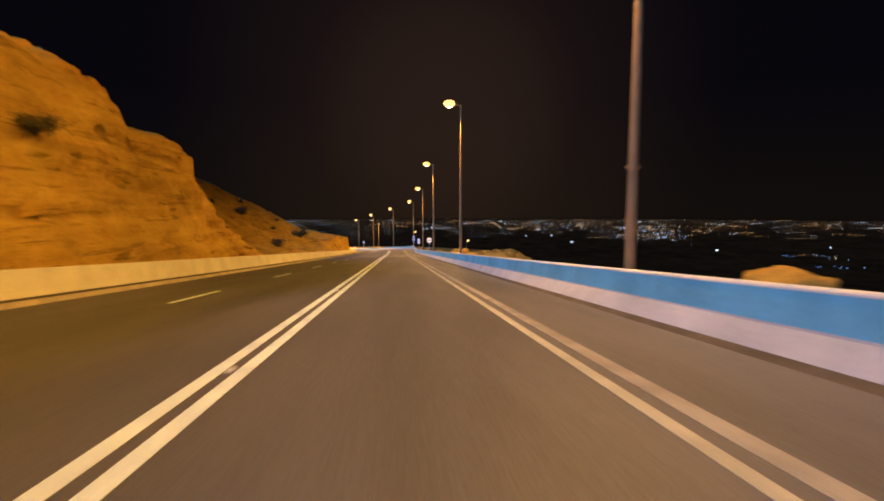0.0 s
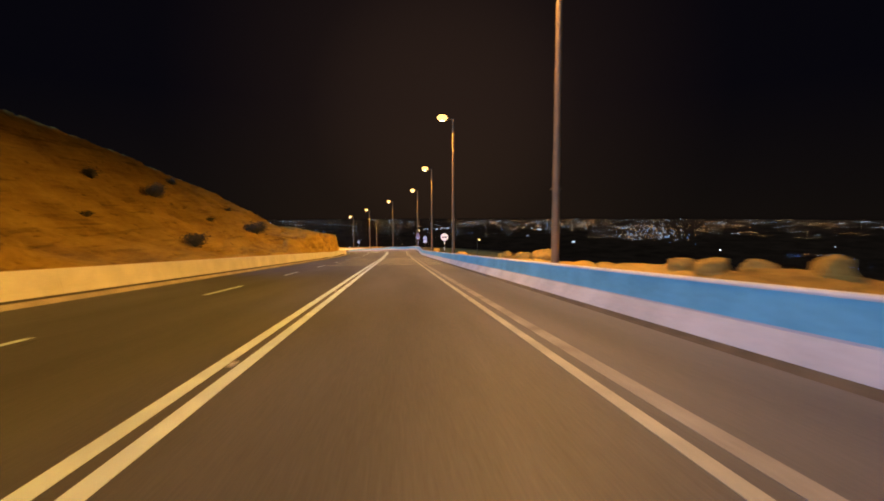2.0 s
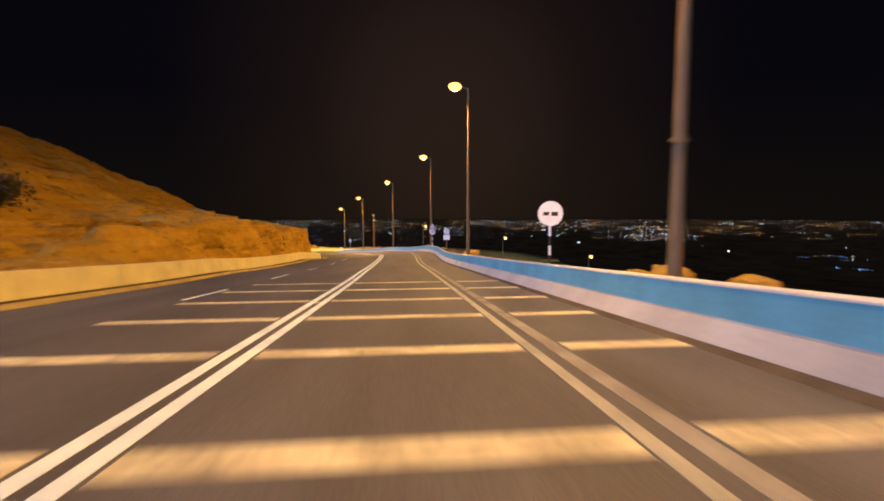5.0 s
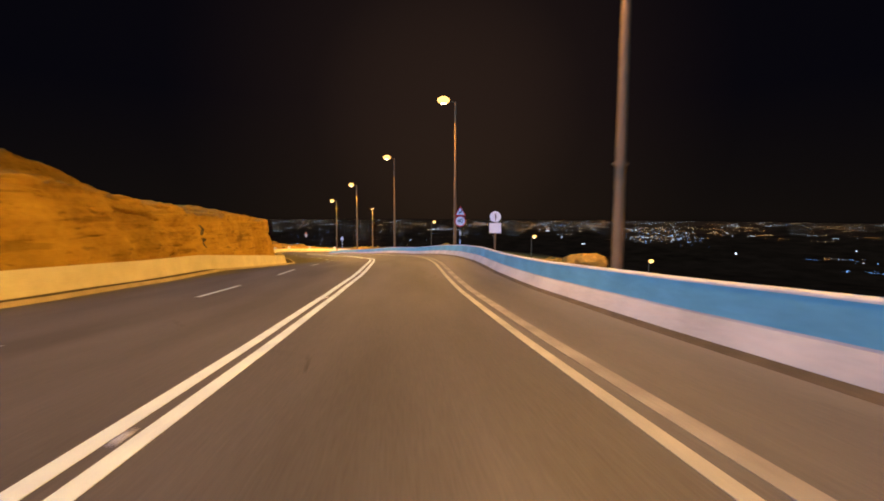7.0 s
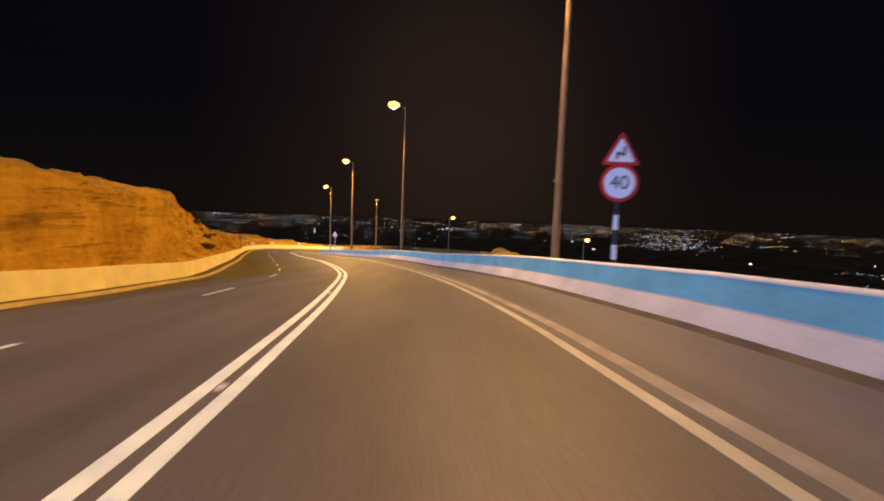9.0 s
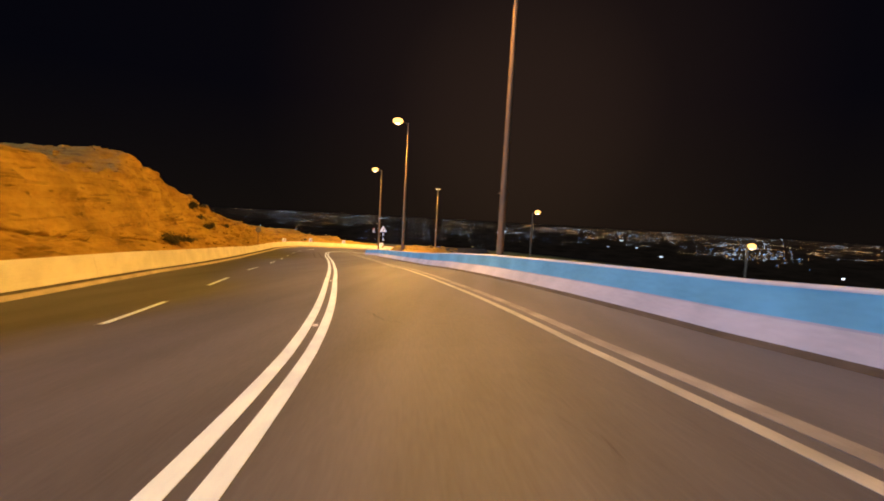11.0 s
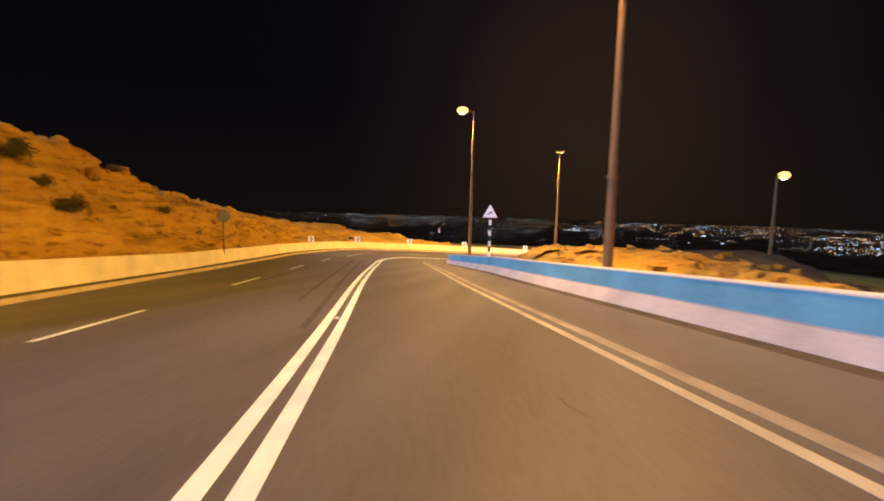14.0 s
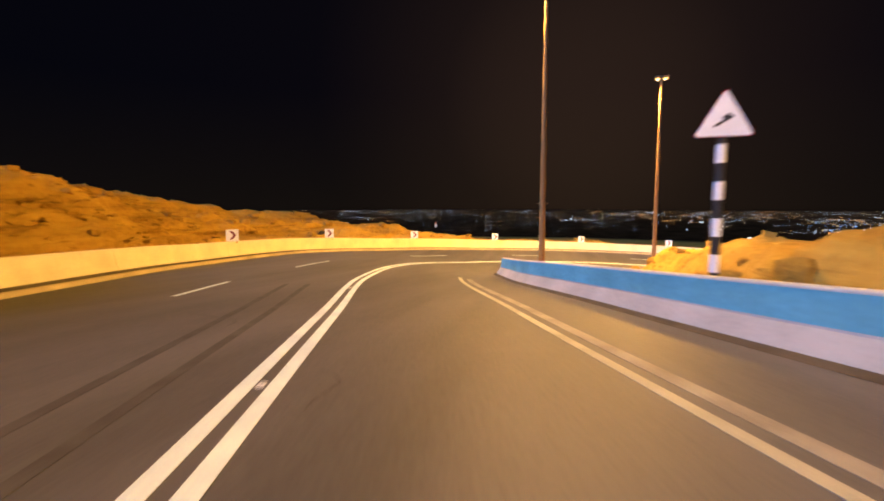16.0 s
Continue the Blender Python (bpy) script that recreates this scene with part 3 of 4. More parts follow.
# bearing, spread, drop, spread, count, size, brightness class weights (warm, cool, blue, amber)
CITY = [(8, 26, 1.55, 0.18, 260, 3.2, (4, 4, 1, 2)), (-14, 9, 2.6, 0.75, 170, 3.6, (3, 5, 2, 0)), (-3, 5, 3.0, 0.75, 150, 4.2, (3, 5, 2, 0)),
        (5.0, 0.9, 2.3, 0.12, 26, 8.5, (0, 1, 0, 0)), (8, 2.5, 2.7, 0.5, 60, 4.5, (2, 5, 2, 0)), (15, 5, 1.9, 0.3, 120, 4.4, (3, 5, 2, 1)),
        (21, 4, 2.0, 0.3, 110, 4.4, (3, 5, 2, 1)), (30, 2.4, 2.75, 0.42, 330, 5.2, (3, 5, 3, 2)), (33.2, 0.9, 3.1, 0.3, 22, 6.5, (0, 2, 4, 0)),
        (36, 3.0, 2.0, 0.4, 90, 4.2, (6, 2, 0, 4)), (44, 5, 2.2, 0.35, 50, 3.2, (5, 2, 0, 3)), (45, 0.5, 4.55, 0.05, 10, 4.5, (2, 0, 0, 3)),
        (47.5, 1.3, 4.6, 0.18, 30, 4.2, (1, 4, 3, 0)), (48.5, 0.8, 5.55, 0.12, 26, 4.6, (0, 1, 5, 0)), (58, 5, 3.5, 0.8, 60, 4.0, (3, 4, 1, 1)), (-28, 5, 1.9, 0.4, 50, 3.2, (4, 3, 0, 1))]
lots = {i: bmesh.new() for i in range(5)}
UNIT = [(-1, -1, -1), (1, -1, -1), (1, 1, -1), (-1, 1, -1), (-1, -1, 1), (1, -1, 1), (1, 1, 1), (-1, 1, 1)]
QUADS = [(0, 1, 5, 4), (1, 2, 6, 5), (2, 3, 7, 6), (3, 0, 4, 7), (4, 5, 6, 7)]


def city_light(kind, place, dx, dz):
    v = [lots[kind].verts.new(place + Vector((dx * c[0] / 2, dx * c[1] / 2, dz * c[2] / 2))) for c in UNIT]
    for q in QUADS:
        lots[kind].faces.new([v[i] for i in q])


for b0, bs, d0, ds, count, size, mix in CITY:
    # rows of houses and yards, strung out along the plain
    for _ in range(count // 7):
        bc, dc, kind = rng.gauss(b0, bs), rng.gauss(d0, ds), rng.choices((0, 1, 2, 3), mix)[0]
        run, slope = rng.uniform(0.15, 0.55) * min(bs, 3.0), rng.gauss(0, 0.05)
        for _k in range(rng.randint(5, 10)):
            q = rng.uniform(-1, 1)
            place, r = on_plain(bc + run * q, min(6.2, max(1.08, dc + slope * q + rng.gauss(0, 0.03))))
            k = size * rng.choice((0.2, 0.24, 0.28, 0.34, 0.42)) * r / 3600
            city_light(kind if rng.random() < 0.75 else rng.choices((0, 1, 2, 3), mix)[0], place, k * rng.choice((0.9, 1, 1.2, 1.8, 2.6)), k * 0.75)
    # single brighter lamps
    for _ in range(count // 5):
        place, r = on_plain(rng.gauss(b0, bs), min(6.2, max(1.08, rng.gauss(d0, ds))))
        k = size * rng.choice((0.3, 0.4, 0.5, 0.8)) * r / 3600
        city_light(rng.choices((0, 1, 2, 3), mix)[0], place, k * rng.choice((1, 1.2, 1.6)), k * 0.75)
# streets: strings of small lamps
for _ in range(210):
    b0, d0 = rng.uniform(-24, 52), 1.15 + min(2.1, abs(rng.gauss(0, 0.75)))
    run, slope = rng.uniform(0.3, 2.2), rng.gauss(0, 0.07)
    kind = rng.choices((0, 1, 3), (4, 5, 2))[0]
    for i in range(rng.randint(6, 16)):
        place, r = on_plain(b0 + run * i / 10, min(3.4, max(1.06, d0 + slope * i / 10 + rng.gauss(0, 0.012))))
        k = 1.25 * r / 3600
        city_light(kind, place, k * rng.uniform(0.8, 1.6), k)
# lit bends of a highway near the horizon
for b0, d0, run, sag in ((0.4, 2.0, 2.4, 0.10), (9.9, 1.57, 1.6, 0.08), (12.4, 1.6, 1.0, 0.1), (15.1, 2.25, 1.7, -0.28), (16.6, 1.67, 1.4, -0.12), (23.7, 1.76, 1.8, 0.12), (29.6, 1.9, 2.6, 0.1), (31.8, 2.2, 2.2, -0.1), (38.5, 1.7, 2.0, 0.1)):
    for i in range(22):
        q = i / 21 - 0.5
        place, r = on_plain(b0 + run * q, d0 + sag * q + 0.35 * sag * (4 * q * q) + rng.gauss(0, 0.01))
        city_light(rng.choice((0, 3, 3)), place, 2.3 * r / 3600, 1.6 * r / 3600)
# faint scattered city lights, added for the haze's glow too, thickest towards the horizon
for _ in range(3600):
    place, r = on_plain(rng.uniform(-32, 54), min(3.2, 1.06 + abs(rng.gauss(0, 0.55))))
    k = rng.uniform(0.5, 1.0) * r / 3600
    city_light(4, place, k * rng.uniform(1, 3), k)
for b, d, dx in ((19.7, 3.1, 11), (22.2, 3.9, 17), (18.0, 2.38, 24), (16.6, 3.2, 9), (37.8, 4.4, 7)):
    city_light(1, on_plain(b, d)[0], dx, 4.5)
for i, m in enumerate((WARM, COOL, BLUE, AMBER, DIM)):
    tagged(link("city_lights", lots[i], m), ("warm", "white", "bluish", "amber", "faint brownish")[i] + " lights of a distant city on the plain", "city lights", kind="stuff")
# a floodlit mast in the plain
place, r = on_plain(-11.4, 3.1)
tower = tagged(new("tower"), "distant floodlit red and white mast on the plain", "tower")
bm = bmesh.new()
box(bm, -6, 6, -6, 6, 0, 30)
part("shaft", bm, glow("lit_mast", (1.0, 0.75, 0.7), 0.5), tower)
bm = bmesh.new()
box(bm, -4, 4, -4, 4, 30, 44)
part("top", bm, glow("lit_mast_red", (1.0, 0.25, 0.15), 0.5), tower)
tower.matrix_world = Matrix.Translation(place - Vector((0, 0, 14)))


# ---------------------------------------------------------------- street lamps
def lamp_post(place, turn, height=14.2, arm=0.75, twin=False, power=1.0, tilt=38, spread=144):
    root = tagged(new("street_lamp"), "tall tapered steel street lamp with a short twin head" if twin else "tall tapered steel street lamp with a glowing sodium head", "street lamp", "street lamps along the road")
    bm = bmesh.new()
    tube(bm, (0, 0, -1.5), (0, 0, height), 0.165, 0.085, 14)
    part("pole", bm, STEEL, root)
    bm = bmesh.new()
    tube(bm, (0, 0, 3.42), (0, 0, 3.55), 0.165, 0.163, 14)
    box(bm, -0.24, 0.24, -0.02, 0.02, 3.46, 3.51, 0.008)
    part("collar", bm, STEEL, root)
    bm = bmesh.new()
    tube(bm, (0, 0, -0.9), (0, 0, -0.3), 0.26, 0.24, 14)
    box(bm, -0.3, 0.3, -0.3, 0.3, -1.3, -0.85, 0.03)
    part("base_plate", bm, STEEL, root)
    for side in ((-1, 1) if twin else (-1,)):
        reach = 0.06 if twin else arm
        bm = bmesh.new()
        tube(bm, (0, 0, height - 0.12), (side * reach, 0, height + 0.10), 0.055, 0.045, 10)
        part("arm", bm, STEEL, root)
        bm = bmesh.new()
        half = 0.26 if twin else 0.42
        box(bm, side * (reach + half - 0.06) - half, side * (reach + half - 0.06) + half, -0.2, 0.2, height + 0.10, height + 0.27, 0.06)
        head = part("lamp_head", bm, STEEL, root)
        bm = bmesh.new()
        big = (0.20, 0.15, 0.08) if twin else (0.55, 0.42, 0.33)
        bmesh.ops.create_uvsphere(bm, u_segments=16, v_segments=10, radius=1, matrix=Matrix.Translation((side * (reach + half - 0.06), 0, height + 0.08)) @ Matrix.Diagonal((*big, 1)))
        part("bowl", bm, BULB, head, "glowing orange sodium bowl")
        bm = bmesh.new()
        bmesh.ops.create_uvsphere(bm, u_segments=16, v_segments=10, radius=1, matrix=Matrix.Translation((side * (reach + half - 0.06), 0, height + 0.08 - big[2] * 0.32)) @ Matrix.Diagonal((big[0] * 0.68, big[1] * 0.68, big[2] * 0.8, 1)))
        part("bulb", bm, CORE, head, "white-hot sodium bulb")
    root.matrix_world = Matrix.Translation(place) @ Matrix.Rotation(radians(turn), 4, "Z")
    lt = bpy.data.lights.new("sodium_light", "SPOT")
    lt.energy, lt.color, lt.shadow_soft_size, lt.spot_size, lt.spot_blend = LAMP_POWER * power, SODIUM, 0.25, radians(spread), 0.65
    ob = new("sodium_light", lt)
    ob.matrix_world = root.matrix_world @ Matrix.Translation((-arm - 0.36, 0, height - 0.25)) @ Matrix.Rotation(radians(tilt), 4, "Y")
    return root


POSTS = [(6.0, -47), (6.0, -17), (6.45, 12.4), (6.05, 43.8), (5.95, 74.8), (5.95, 103.8), (4.93, 133.5), (-0.95, 160.9), (-9.18, 189.6), (-17.4, 218.8)]
for x, y in POSTS:
    s, u = branch(x, y, IA)
    lamp_post((x, y, road(s, 4.1).z), heading(s), power={160.9: 1.15, 189.6: 1.3, 218.8: 1.15}.get(y, 1.0), height=14.2 + {43.8: 0.4, 74.8: 0.35, 133.5: -0.6, 160.9: -0.25, 218.8: 0.3}.get(y, 0), tilt={43.8: 24, 74.8: 24, 103.8: 28, 160.9: 42, 189.6: 34, 218.8: 18}.get(y, 34), spread={189.6: 174, 218.8: 170}.get(y, 144))
lamp_post((-8.7, 233.3, -19.4), -8, height=14.0, twin=True, power=1.2, tilt=8, spread=165)
for x, y, z, t in ((8.2, 218.2, -23.2, 220), (29.9, 195.9, -26.0, 220), (46.6, 174.9, -29.6, 220)):
    lamp_post((x, y, z), t)


# ---------------------------------------------------------------- signs
def prism(bm, pts, y0, y1):
    """A flat plate of the outline pts (x, z) between y0 and y1."""
    f = [bm.verts.new((x, y0, z)) for x, z in pts]
    b = [bm.verts.new((x, y1, z)) for x, z in pts]
    bm.faces.new(f)
    bm.faces.new(b[::-1])
    n = len(pts)
    for i in range(n):
        bm.faces.new((f[i], b[i], b[(i + 1) % n], f[(i + 1) % n]))
    bmesh.ops.recalc_face_normals(bm, faces=bm.faces)


def disc(r, z, n=36):
    return [(r * math.cos(2 * math.pi * i / n), z + r * math.sin(2 * math.pi * i / n)) for i in range(n)]


def triangle(side, z, cut=0.06):
    h = side * 0.866
    c = [(-side / 2, z - h / 3), (side / 2, z - h / 3), (0, z + 2 * h / 3)]
    out = []
    for i in range(3):
        p, a, b = c[i], c[i - 1], c[(i + 1) % 3]
        for q in (a, b):
            l = math.hypot(q[0] - p[0], q[1] - p[1])
            out.append((p[0] + (q[0] - p[0]) * cut / l, p[1] + (q[1] - p[1]) * cut / l))
    return out


def plate(name, pts, mat, y, parent, label="", thick=0.006):
    bm = bmesh.new()
    prism(bm, pts, y - thick, y)
    return part(name, bm, mat, parent, label)


def bar(a, b, w):
    dx, dz = b[0] - a[0], b[1] - a[1]
    l = math.hypot(dx, dz)
    nx, nz = -dz / l * w / 2, dx / l * w / 2
    return [(a[0] - nx, a[1] - nz), (b[0] - nx, b[1] - nz), (b[0] + nx, b[1] + nz), (a[0] + nx, a[1] + nz)]


def post(root, top, banded=False, r=0.045, low=-0.8):
    if not banded:
        bm = bmesh.new()
        tube(bm, (0, 0.05, low), (0, 0.05, top), r, r, 10)
        part("post", bm, STEEL, root)
        return
    z, i = low, 0
    while z < top:
        bm = bmesh.new()
        tube(bm, (0, 0.06, z), (0, 0.06, min(top, z + 0.36)), r, r, 12)
        part("post_band", bm, (BLACK, WHITE)[i % 2], root, ("black painted band", "white painted band")[i % 2])
        z, i = z + 0.36, i + 1


def put(root, x, y, z, face):
    """Stands the sign at a place, turned to face that point of the plan."""
    a = math.atan2(face[0] - x, -(face[1] - y))
    root.matrix_world = Matrix.Translation((x, y, z)) @ Matrix.Rotation(a, 4, "Z")
    return root


# round sign with two dark marks
sg = tagged(new("road_sign"), "round white road sign with dark marks on a banded post", "road sign", "road signs")
post(sg, 2.9, True)
d = plate("sign_disc", disc(0.46, 2.55), WHITE, 0.0, sg)
plate("rim", disc(0.47, 2.55), GREYBACK, 0.012, sg, "grey sign back")
plate("mark", bar((-0.27, 2.55), (-0.05, 2.55), 0.13), BLACK, -0.008, d, "dark bar")
plate("mark", bar((0.03, 2.54), (0.27, 2.54), 0.15), BLACK, -0.008, d, "dark bar")
put(sg, 5.8, 82.4, road(82.4, 4.1).z, (0, 40))

# pair of blank plates
sg = tagged(new("road_sign"), "white round sign over a white square plate on a post", "road sign", "road signs")
post(sg, 3.1, False, 0.06)
d = plate("sign_disc", disc(0.335, 2.88), WHITE, 0.0, sg)
plate("rim", disc(0.345, 2.88), GREYBACK, 0.012, sg, "grey sign back")
plate("mark", bar((0.03, 2.76), (0.03, 3.02), 0.05), BLACK, -0.008, d, "dark bar")
bm = bmesh.new()
box(bm, -0.355, 0.355, -0.01, 0.012, 1.89, 2.5, 0.004)
part("plate", bm, WHITE, sg, "plain white square plate")
put(sg, 5.75, 119.4, road(119.2, 4.1).z - 0.28, (-0.5, 60))

# bend warning over a speed limit
sg = tagged(new("road_sign"), "red-rimmed bend warning triangle over a forty speed limit disc", "road sign", "road signs")
post(sg, 3.8, True, 0.055)
d = plate("warning_triangle", triangle(0.93, 3.53), RED, 0.0, sg, "red triangle rim")
plate("white_field", triangle(0.66, 3.53, 0.04), WHITE, -0.008, d, "white field")
for a, b in (((-0.09, 3.40), (-0.09, 3.56)), ((-0.09, 3.56), (0.07, 3.49)), ((0.07, 3.49), (0.07, 3.70))):
    plate("arrow", bar(a, b, 0.055), BLACK, -0.016, d, "black bend arrow")
d = plate("limit_disc", disc(0.45, 2.84), RED, 0.0, sg, "red disc rim")
plate("white_field", disc(0.365, 2.84), WHITE, -0.008, d, "white field")
cu = bpy.data.curves.new("digits", "FONT")
cu.body, cu.size, cu.align_x, cu.align_y, cu.extrude = "40", 0.46, "CENTER", "CENTER", 0.003
tmp = new("digits_curve", cu)
me = bpy.data.meshes.new_from_object(tmp)
bpy.data.objects.remove(tmp)
me.materials.append(BLACK)
dg = new("digits", me)
dg.parent = d
dg.matrix_basis = pose(0, -0.02, 2.84, 90, 0, 0)
dg["label"] = "black digits"
plate("sign_back", disc(0.44, 2.84), GREYBACK, 0.014, sg, "grey sign back")
put(sg, 4.75, 128.4, road(128.1, 4.1).z - 0.1, (-0.6, 85))

# slope warning at the bend
sg = tagged(new("road_sign"), "large white warning triangle on a black and white post", "road sign", "road signs")
post(sg, 3.75, True, 0.09, low=-0.3)
d = plate("warning_triangle", triangle(1.03, 3.74, 0.06), WHITE, -0.06, sg)
plate("edge", triangle(1.06, 3.74, 0.06), RED, -0.045, sg, "thin red edge")
plate("mark", bar((-0.17, 3.63), (0.15, 3.82), 0.05), BLACK, -0.068, d, "dark sloping mark")
plate("mark", bar((-0.02, 3.77), (0.10, 3.85), 0.08), BLACK, -0.068, d, "dark mark")
put(sg, -14.36, 206.05, road(207.1, 4.1).z - 0.04, (-17, 180))

# round sign seen from behind
sg = tagged(new("road_sign"), "round road sign seen from its grey back", "road sign", "road signs")
post(sg, 3.1, False, 0.05)
plate("sign_disc", disc(0.36, 2.75), GREYBACK, 0.0, sg, thick=0.012)
put(sg, -29.1, 198.6, road(203.9, -10.4).z, (-14, 180))

# chevrons on the outer barrier of the bend
CHEV = [221.4, 226.4, 232.5, 239.7, 246.1, 251.0]


def chevron(s):
    root = tagged(new("chevron_sign"), "square white chevron board with a dark red arrow on the barrier", "chevron sign", "chevron signs round the bend")
    bm = bmesh.new()
    box(bm, -0.31, 0.31, -0.012, 0.012, 0.02, 0.64, 0.004)
    b = part("board", bm, WHITE, root)
    plate("arrow", [(-0.15, 0.10), (0.0, 0.10), (0.20, 0.33), (0.0, 0.56), (-0.15, 0.56), (0.05, 0.33)], MAROON, -0.014, b, "dark red arrow")
    for x in (-0.2, 0.2):
        bm = bmesh.new()
        box(bm, x - 0.02, x + 0.02, 0.013, 0.05, -0.12, 0.5, 0.004)
        part("bracket", bm, STEEL, root)
    p = road(s, left_edge(s) - 0.29, 0.83)
    put(root, p.x, p.y, p.z, (-18.0, 194))


for s in CHEV:
    chevron(s)
# yellow two-way board beyond the chevrons
sg = tagged(new("direction_board"), "small yellow board with two dark arrows on the barrier", "road sign")
bm = bmesh.new()
box(bm, -0.62, 0.62, -0.015, 0.015, 0.15, 0.85, 0.005)
b = part("board", bm, YELLOW, sg)
for c in (-0.3, 0.3):
    plate("arrow", [(c - 0.2, 0.44), (c + 0.05, 0.44), (c + 0.05, 0.34), (c + 0.22, 0.5), (c + 0.05, 0.66), (c + 0.05, 0.56), (c - 0.2, 0.56)], BLACK, -0.018, b, "dark arrow")
for x in (-0.4, 0.4):
    bm = bmesh.new()
    box(bm, x - 0.02, x + 0.02, 0.016, 0.06, -0.1, 0.7, 0.004)
    part("bracket", bm, STEEL, sg)
p = road(252.9, left_edge(252.9) - 0.29, 0.83)
put(sg, p.x, p.y, p.z, (-18, 194))


# ---------------------------------------------------------------- boulders and shrubs
def boulder_mesh(seed, flat):
    bm = bmesh.new()
    bmesh.ops.create_cube(bm, size=1.5)
    bmesh.ops.subdivide_edges(bm, edges=bm.edges, cuts=7, use_grid_fill=True)
    o = Vector((seed * 13.1, seed * 7.7, 0))
    for v in bm.verts:
        d = v.co.normalized()
        r = v.co.lerp(d, 0.62)
        k = 1 + 0.28 * noise.noise(d * 1.3 + o) + 0.14 * noise.noise(d * 3.1 + o) + 0.06 * noise.noise(d * 7 + o)
        v.co = Vector((r.x * k, r.y * k * 0.85, r.z * k * flat))
    for f in bm.faces:
        f.smooth = True
    me = bpy.data.meshes.new("boulder")
    bm.to_mesh(me)
    bm.free()
    me.materials.append(ROCK)
    return me


BOULDERS = [boulder_mesh(i, f) for i, f in enumerate((0.75, 0.6, 0.85, 0.5, 0.7, 0.65))]
rb = random.Random(21)


def boulder(place, size, group):
    ob = new("boulder", BOULDERS[rb.randrange(6)])
    ob.matrix_world = Matrix.Translation(place) @ Euler((rb.uniform(-0.2, 0.2), rb.uniform(-0.2, 0.2), rb.uniform(0, 6.3))).to_matrix().to_4x4() @ Matrix.Diagonal((size, size * rb.uniform(0.75, 1.1), size, 1))
    tagged(ob, "rough orange limestone boulder behind the barrier" if group == "verge boulders" else "rough orange limestone boulder on the rubble slope", "boulder", group)


for s, u, size in ((7.6, 6.9, 0.8), (8.6, 7.3, 0.5), (24.5, 6.9, 0.5), (26.3, 7.3, 0.45), (27.9, 6.9, 0.4), (29.6, 7.4, 0.5), (31.2, 7.0, 0.4), (33.6, 7.2, 0.45), (34.9, 7.0, 0.45), (36.2, 7.0, 0.48), (37.6, 7.1, 0.4), (42.4, 7.5, 0.5), (51.3, 7.0, 0.6), (47.8, 6.9, 0.75), (55.0, 6.9, 0.65),
                  (56.6, 7.3, 0.6), (74.0, 7.0, 0.6), (77.0, 7.1, 0.7), (79.0, 7.4, 0.5), (112.9, 7.1, 0.5), (108.8, 7.2, 0.8), (110.4, 7.3, 0.7), (130.5, 7.1, 0.55), (141.5, 7.0, 0.65), (143.5, 7.2, 0.8), (146.0, 7.3, 0.5), (163, 7.6, 0.5), (168, 7.3, 0.45)):
    p = road(s, u)
    boulder(p + Vector((0, 0, 0.02 + size * 0.1 + 0.95 * np.interp(s, LIFT_S, LIFT_H))), size * 0.9, "verge boulders")
for _ in range(62):
    s = rb.uniform(202, 262)
    v = rb.uniform(0.9, np.interp(s, RI_S, RI_V) + 0.5)
    size = rb.choice((0.2, 0.25, 0.3, 0.35, 0.4, 0.5))
    p = slope_point(s, v)
    p.z += size * 0.15
    boulder(p, size, "slope boulders")
keys = sorted(grid)
for _ in range(60):
    i, j = keys[rb.randrange(len(keys))]
    p = Vector((-22 + 0.3 * i, 196.5 + 0.3 * j, 0))
    sa, ua = branch(p.x, p.y, IA)
    if ua > 12 or sa < 207:
        continue
    size = rb.choice((0.2, 0.25, 0.35, 0.5))
    boulder(Vector((p.x, p.y, tops[i, j] + size * 0.12)), size, "slope boulders")


def paint_mark(s0, h0, r):
    """A blotch of dark paint that follows the rock."""
    bm = bmesh.new()
    face = road(s0, 1) - road(s0, 0)
    v0 = 0.5 * (ledge(s0, h0 - r) + ledge(s0, h0 + r))
    rise = (ledge(s0, h0 + r) - ledge(s0, h0 - r)) / (2 * r)
    rings_ = []
    for k in (0.0, 0.35, 0.7, 1.0):
        ring = []
        for i in range(14 if k else 1):
            a = 2 * math.pi * i / 14
            q = k * r * (1 + 0.18 * noise.noise(Vector((a, s0, h0))))
            s, v = s0 + q * math.cos(a), v0 + rise * 1.15 * q * math.sin(a)
            ring.append(bm.verts.new(slope_point(s, v) + face * 0.05 + Vector((0, 0, 0.02))))
        rings_.append(ring)
    for i in range(14):
        bm.faces.new((rings_[0][0], rings_[1][i], rings_[1][(i + 1) % 14]))
        for a, b in zip(rings_[1:], rings_[2:]):
            bm.faces.new((a[i], b[i], b[(i + 1) % 14], a[(i + 1) % 14]))
    for f in bm.faces:
        f.smooth = True
    tagged(link("paint_mark", bm, SMEAR), "dark grey paint blotch sprayed on the cliff", "paint mark", "paint marks on the cliff")


paint_mark(129.05, 2.85, 0.26)
paint_mark(129.1, 2.15, 0.24)


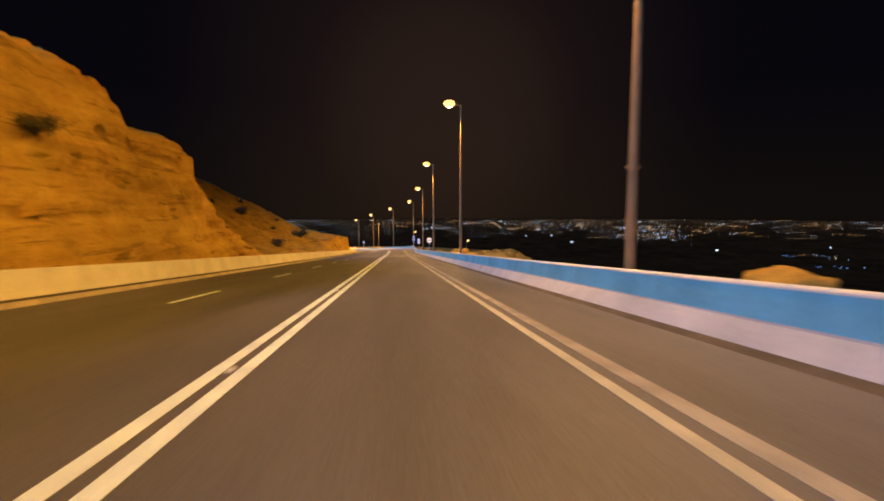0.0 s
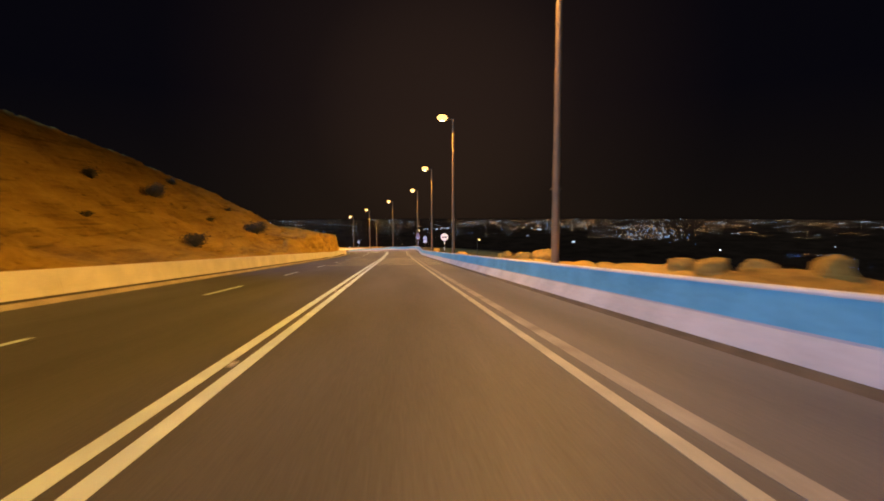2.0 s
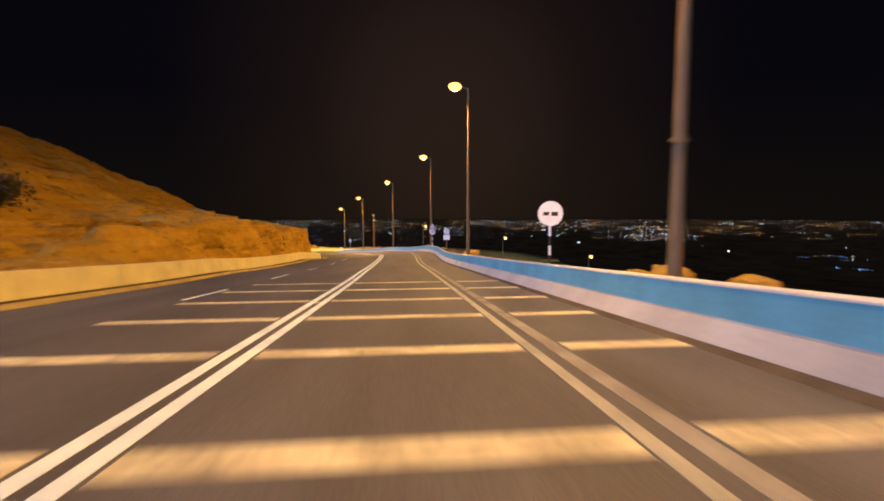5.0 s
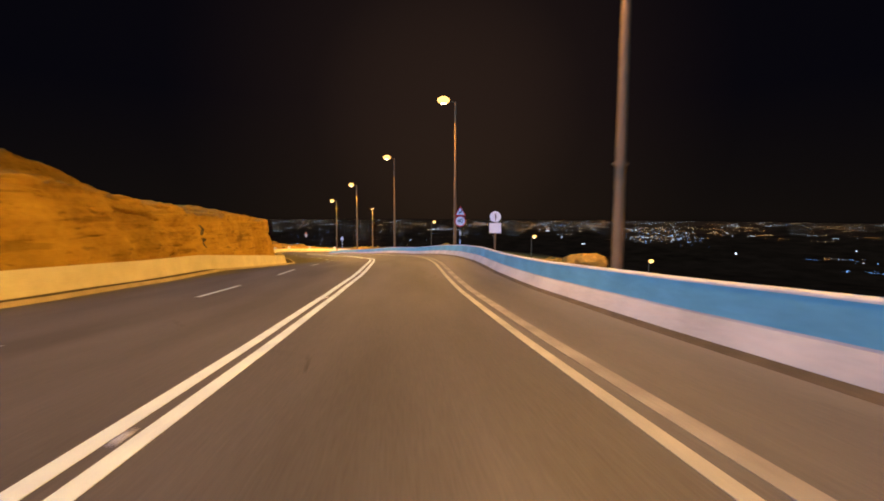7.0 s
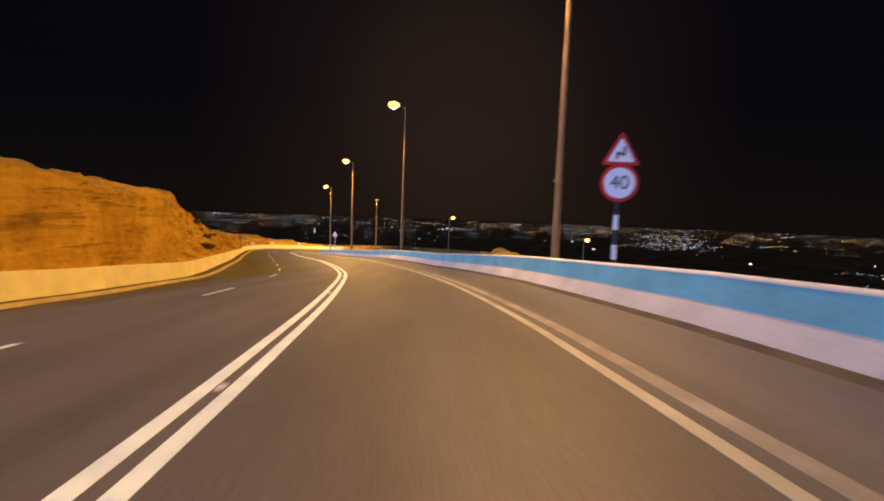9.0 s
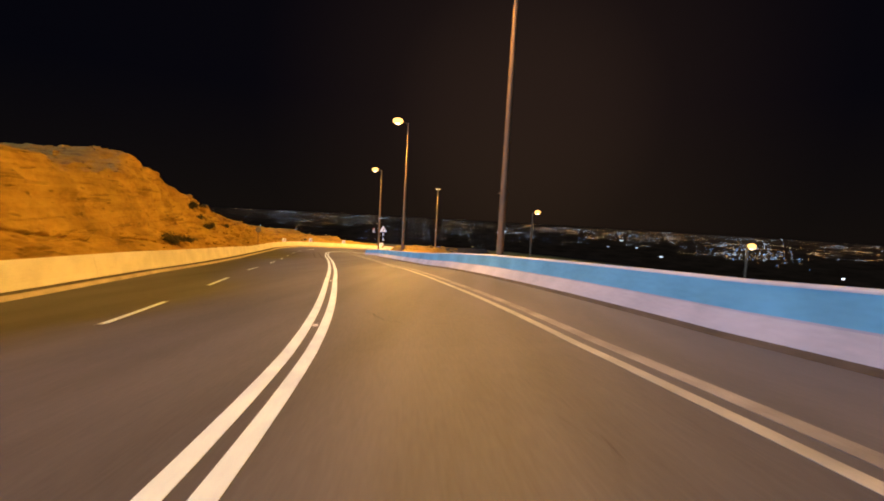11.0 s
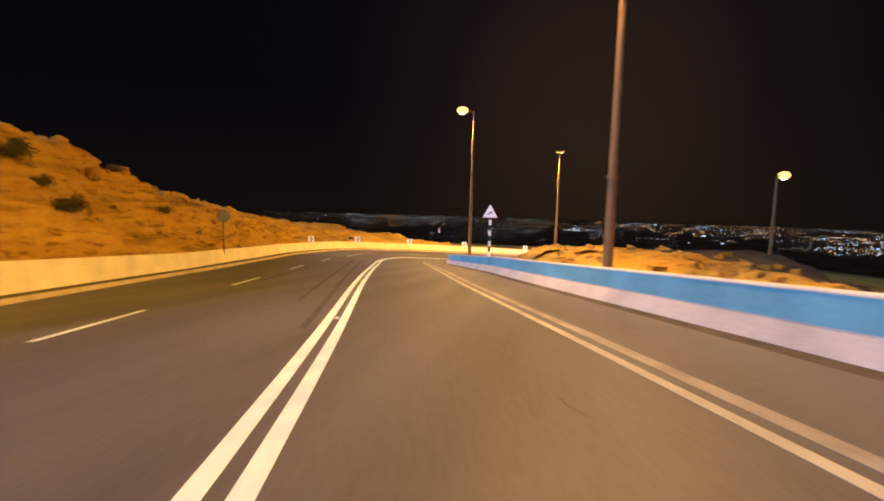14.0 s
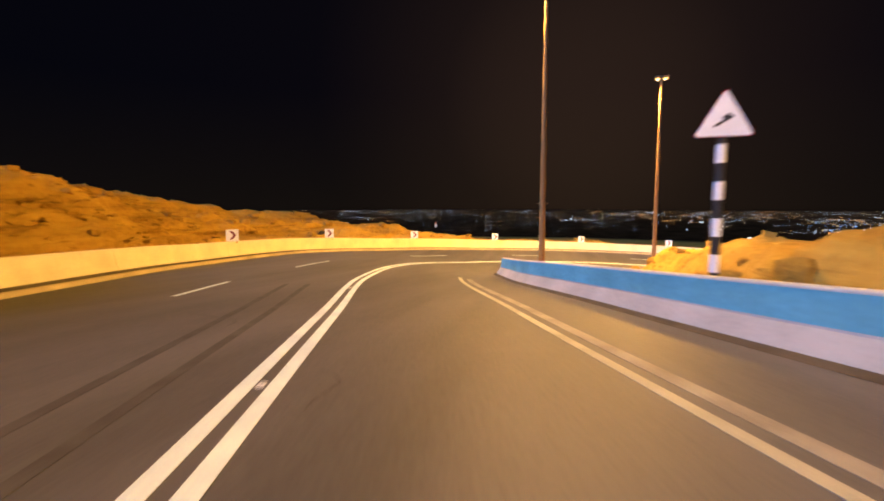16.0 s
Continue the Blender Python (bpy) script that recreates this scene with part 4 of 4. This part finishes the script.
def rubble(name, places, label):
    """Broken flat stones lying on the slope, too many to count."""
    bm = bmesh.new()
    for place, size in places:
        m = Matrix.Translation(place) @ Euler((rb.uniform(-0.3, 0.3), rb.uniform(-0.3, 0.3), rb.uniform(0, 6.3))).to_matrix().to_4x4()
        h = rb.uniform(0.35, 0.8)
        vv = []
        for x, y, z in UNIT:
            k = 0.5 * size * rb.uniform(0.65, 1.15)
            vv.append(bm.verts.new(m @ Vector((x * k * 1.25, y * k, z * k * h))))
        for q in QUADS + [(3, 2, 1, 0)]:
            bm.faces.new([vv[i] for i in q])
    tagged(link(name, bm, ROCK), label, "rubble", kind="stuff")


places = []
for _ in range(1500):
    s = rb.uniform(174, 256)
    if s < 208 and rb.random() < 0.6:
        continue
    v = 0.6 + 13 * rb.random() ** 1.3
    size = rb.choice((0.12, 0.16, 0.2, 0.25, 0.3, 0.36))
    p = slope_point(s, v)
    places.append((p + Vector((0, 0, size * 0.1)), size))
rubble("rubble", places, "broken orange limestone rubble on the hillside")
places = []
for _ in range(240):
    i, j = keys[rb.randrange(len(keys))]
    size = rb.choice((0.12, 0.16, 0.22, 0.3, 0.4))
    places.append((Vector((-22 + 0.3 * i, 196.5 + 0.3 * j, tops[i, j] + size * 0.1)), size))
for _ in range(150):
    s, u = rb.uniform(184, 198), 5.0 + 8 * rb.random() ** 1.2
    p = road(s, u)
    size = rb.choice((0.12, 0.16, 0.2, 0.26, 0.32, 0.38))
    hit = verge_tree.ray_cast(p + Vector((0, 0, 8)), Vector((0, 0, -1)))[0]
    if hit:
        places.append((hit + Vector((0, 0, size * 0.1)), size))
rubble("rubble", places, "broken orange limestone rubble on the mound")


def shrub(place, size, seed, tall=0.72):
    r_ = random.Random(seed)
    root = tagged(new("shrub"), "tall dark bush with dense small leaves" if tall > 1 else "dry dark desert shrub with tangled twigs", "shrub", "shrubs on the slopes")
    bm = bmesh.new()
    tips = []
    for _ in range(14):
        a, e = r_.uniform(0, 6.28), r_.uniform(0.15, 1.25)
        q = Vector((math.cos(a) * math.cos(e), math.sin(a) * math.cos(e), tall * math.sin(e))) * size * r_.uniform(0.6, 1.0)
        tube(bm, (0, 0, -0.15), q * 0.55, 0.03 * size, 0.018 * size, 5)
        tube(bm, q * 0.55, q, 0.018 * size, 0.006 * size, 4)
        tips += [q, q * 0.75 + Vector((0, 0, 0.1 * size)), q * 0.5]
    part("twigs", bm, DARK_BROWN, root)
    bm = bmesh.new()
    for q in tips:
        for _ in range(40):
            c = q + Vector((r_.gauss(0, 1), r_.gauss(0, 1), r_.gauss(0, 0.8))) * 0.17 * size
            w = 0.052 * size * r_.uniform(0.6, 1.4)
            m = Euler((r_.uniform(0, 6.3), r_.uniform(0, 6.3), r_.uniform(0, 6.3))).to_matrix()
            bm.faces.new([bm.verts.new(c + m @ Vector(k)) for k in ((-w, 0, 0), (0, -w * 0.5, 0), (w, 0, 0), (0, w * 0.5, 0))])
    part("leaves", bm, LEAF, root)
    root.location = place


for i, (s, u, size) in enumerate(((71, -27.0, 1.0), (77.5, -25.0, 1.5), (88.5, -18.1, 1.9), (67.5, -17.0, 1.35), (91.0, -29.4, 0.9), (62, -22, 0.5), (82, -21, 0.6), (96, -24, 0.6), (183.2, -13.2, 0.8), (179.0, -13.0, 0.95), (198.2, -15.9, 0.6), (198.4, -14.8, 0.8), (197.6, -16.5, 0.9), (206.0, -17.2, 0.55), (206.3, -15.0, 0.6),
                                 (204, -27, 0.7), (222, -13.5, 0.4), (228, -14, 0.4))):
    p = slope_point(s, left_edge(s) - u)
    p.z += 0.1 * size
    shrub(p, size, i)
for i, (s, h, size) in enumerate(((15.7, 5.0, 0.75),)):
    shrub(slope_point(s, ledge(s, h)), size, 70 + i)
# dark bushes on the slope between the two arms of the road
for i, (x, y, size, tall) in enumerate(((2.3, 204.3, 1.5, 2.3), (-0.4, 216.3, 1.5, 2.7), (-2.4, 206.6, 0.9, 0.72), (0.2, 208.4, 1.3, 0.72), (4.6, 206.6, 1.7, 0.8), (6.6, 205.4, 1.6, 0.8))):
    shrub(Vector((x, y, tops[round((x + 22) / 0.3), round((y - 196.5) / 0.3)])), size, 40 + i, tall)
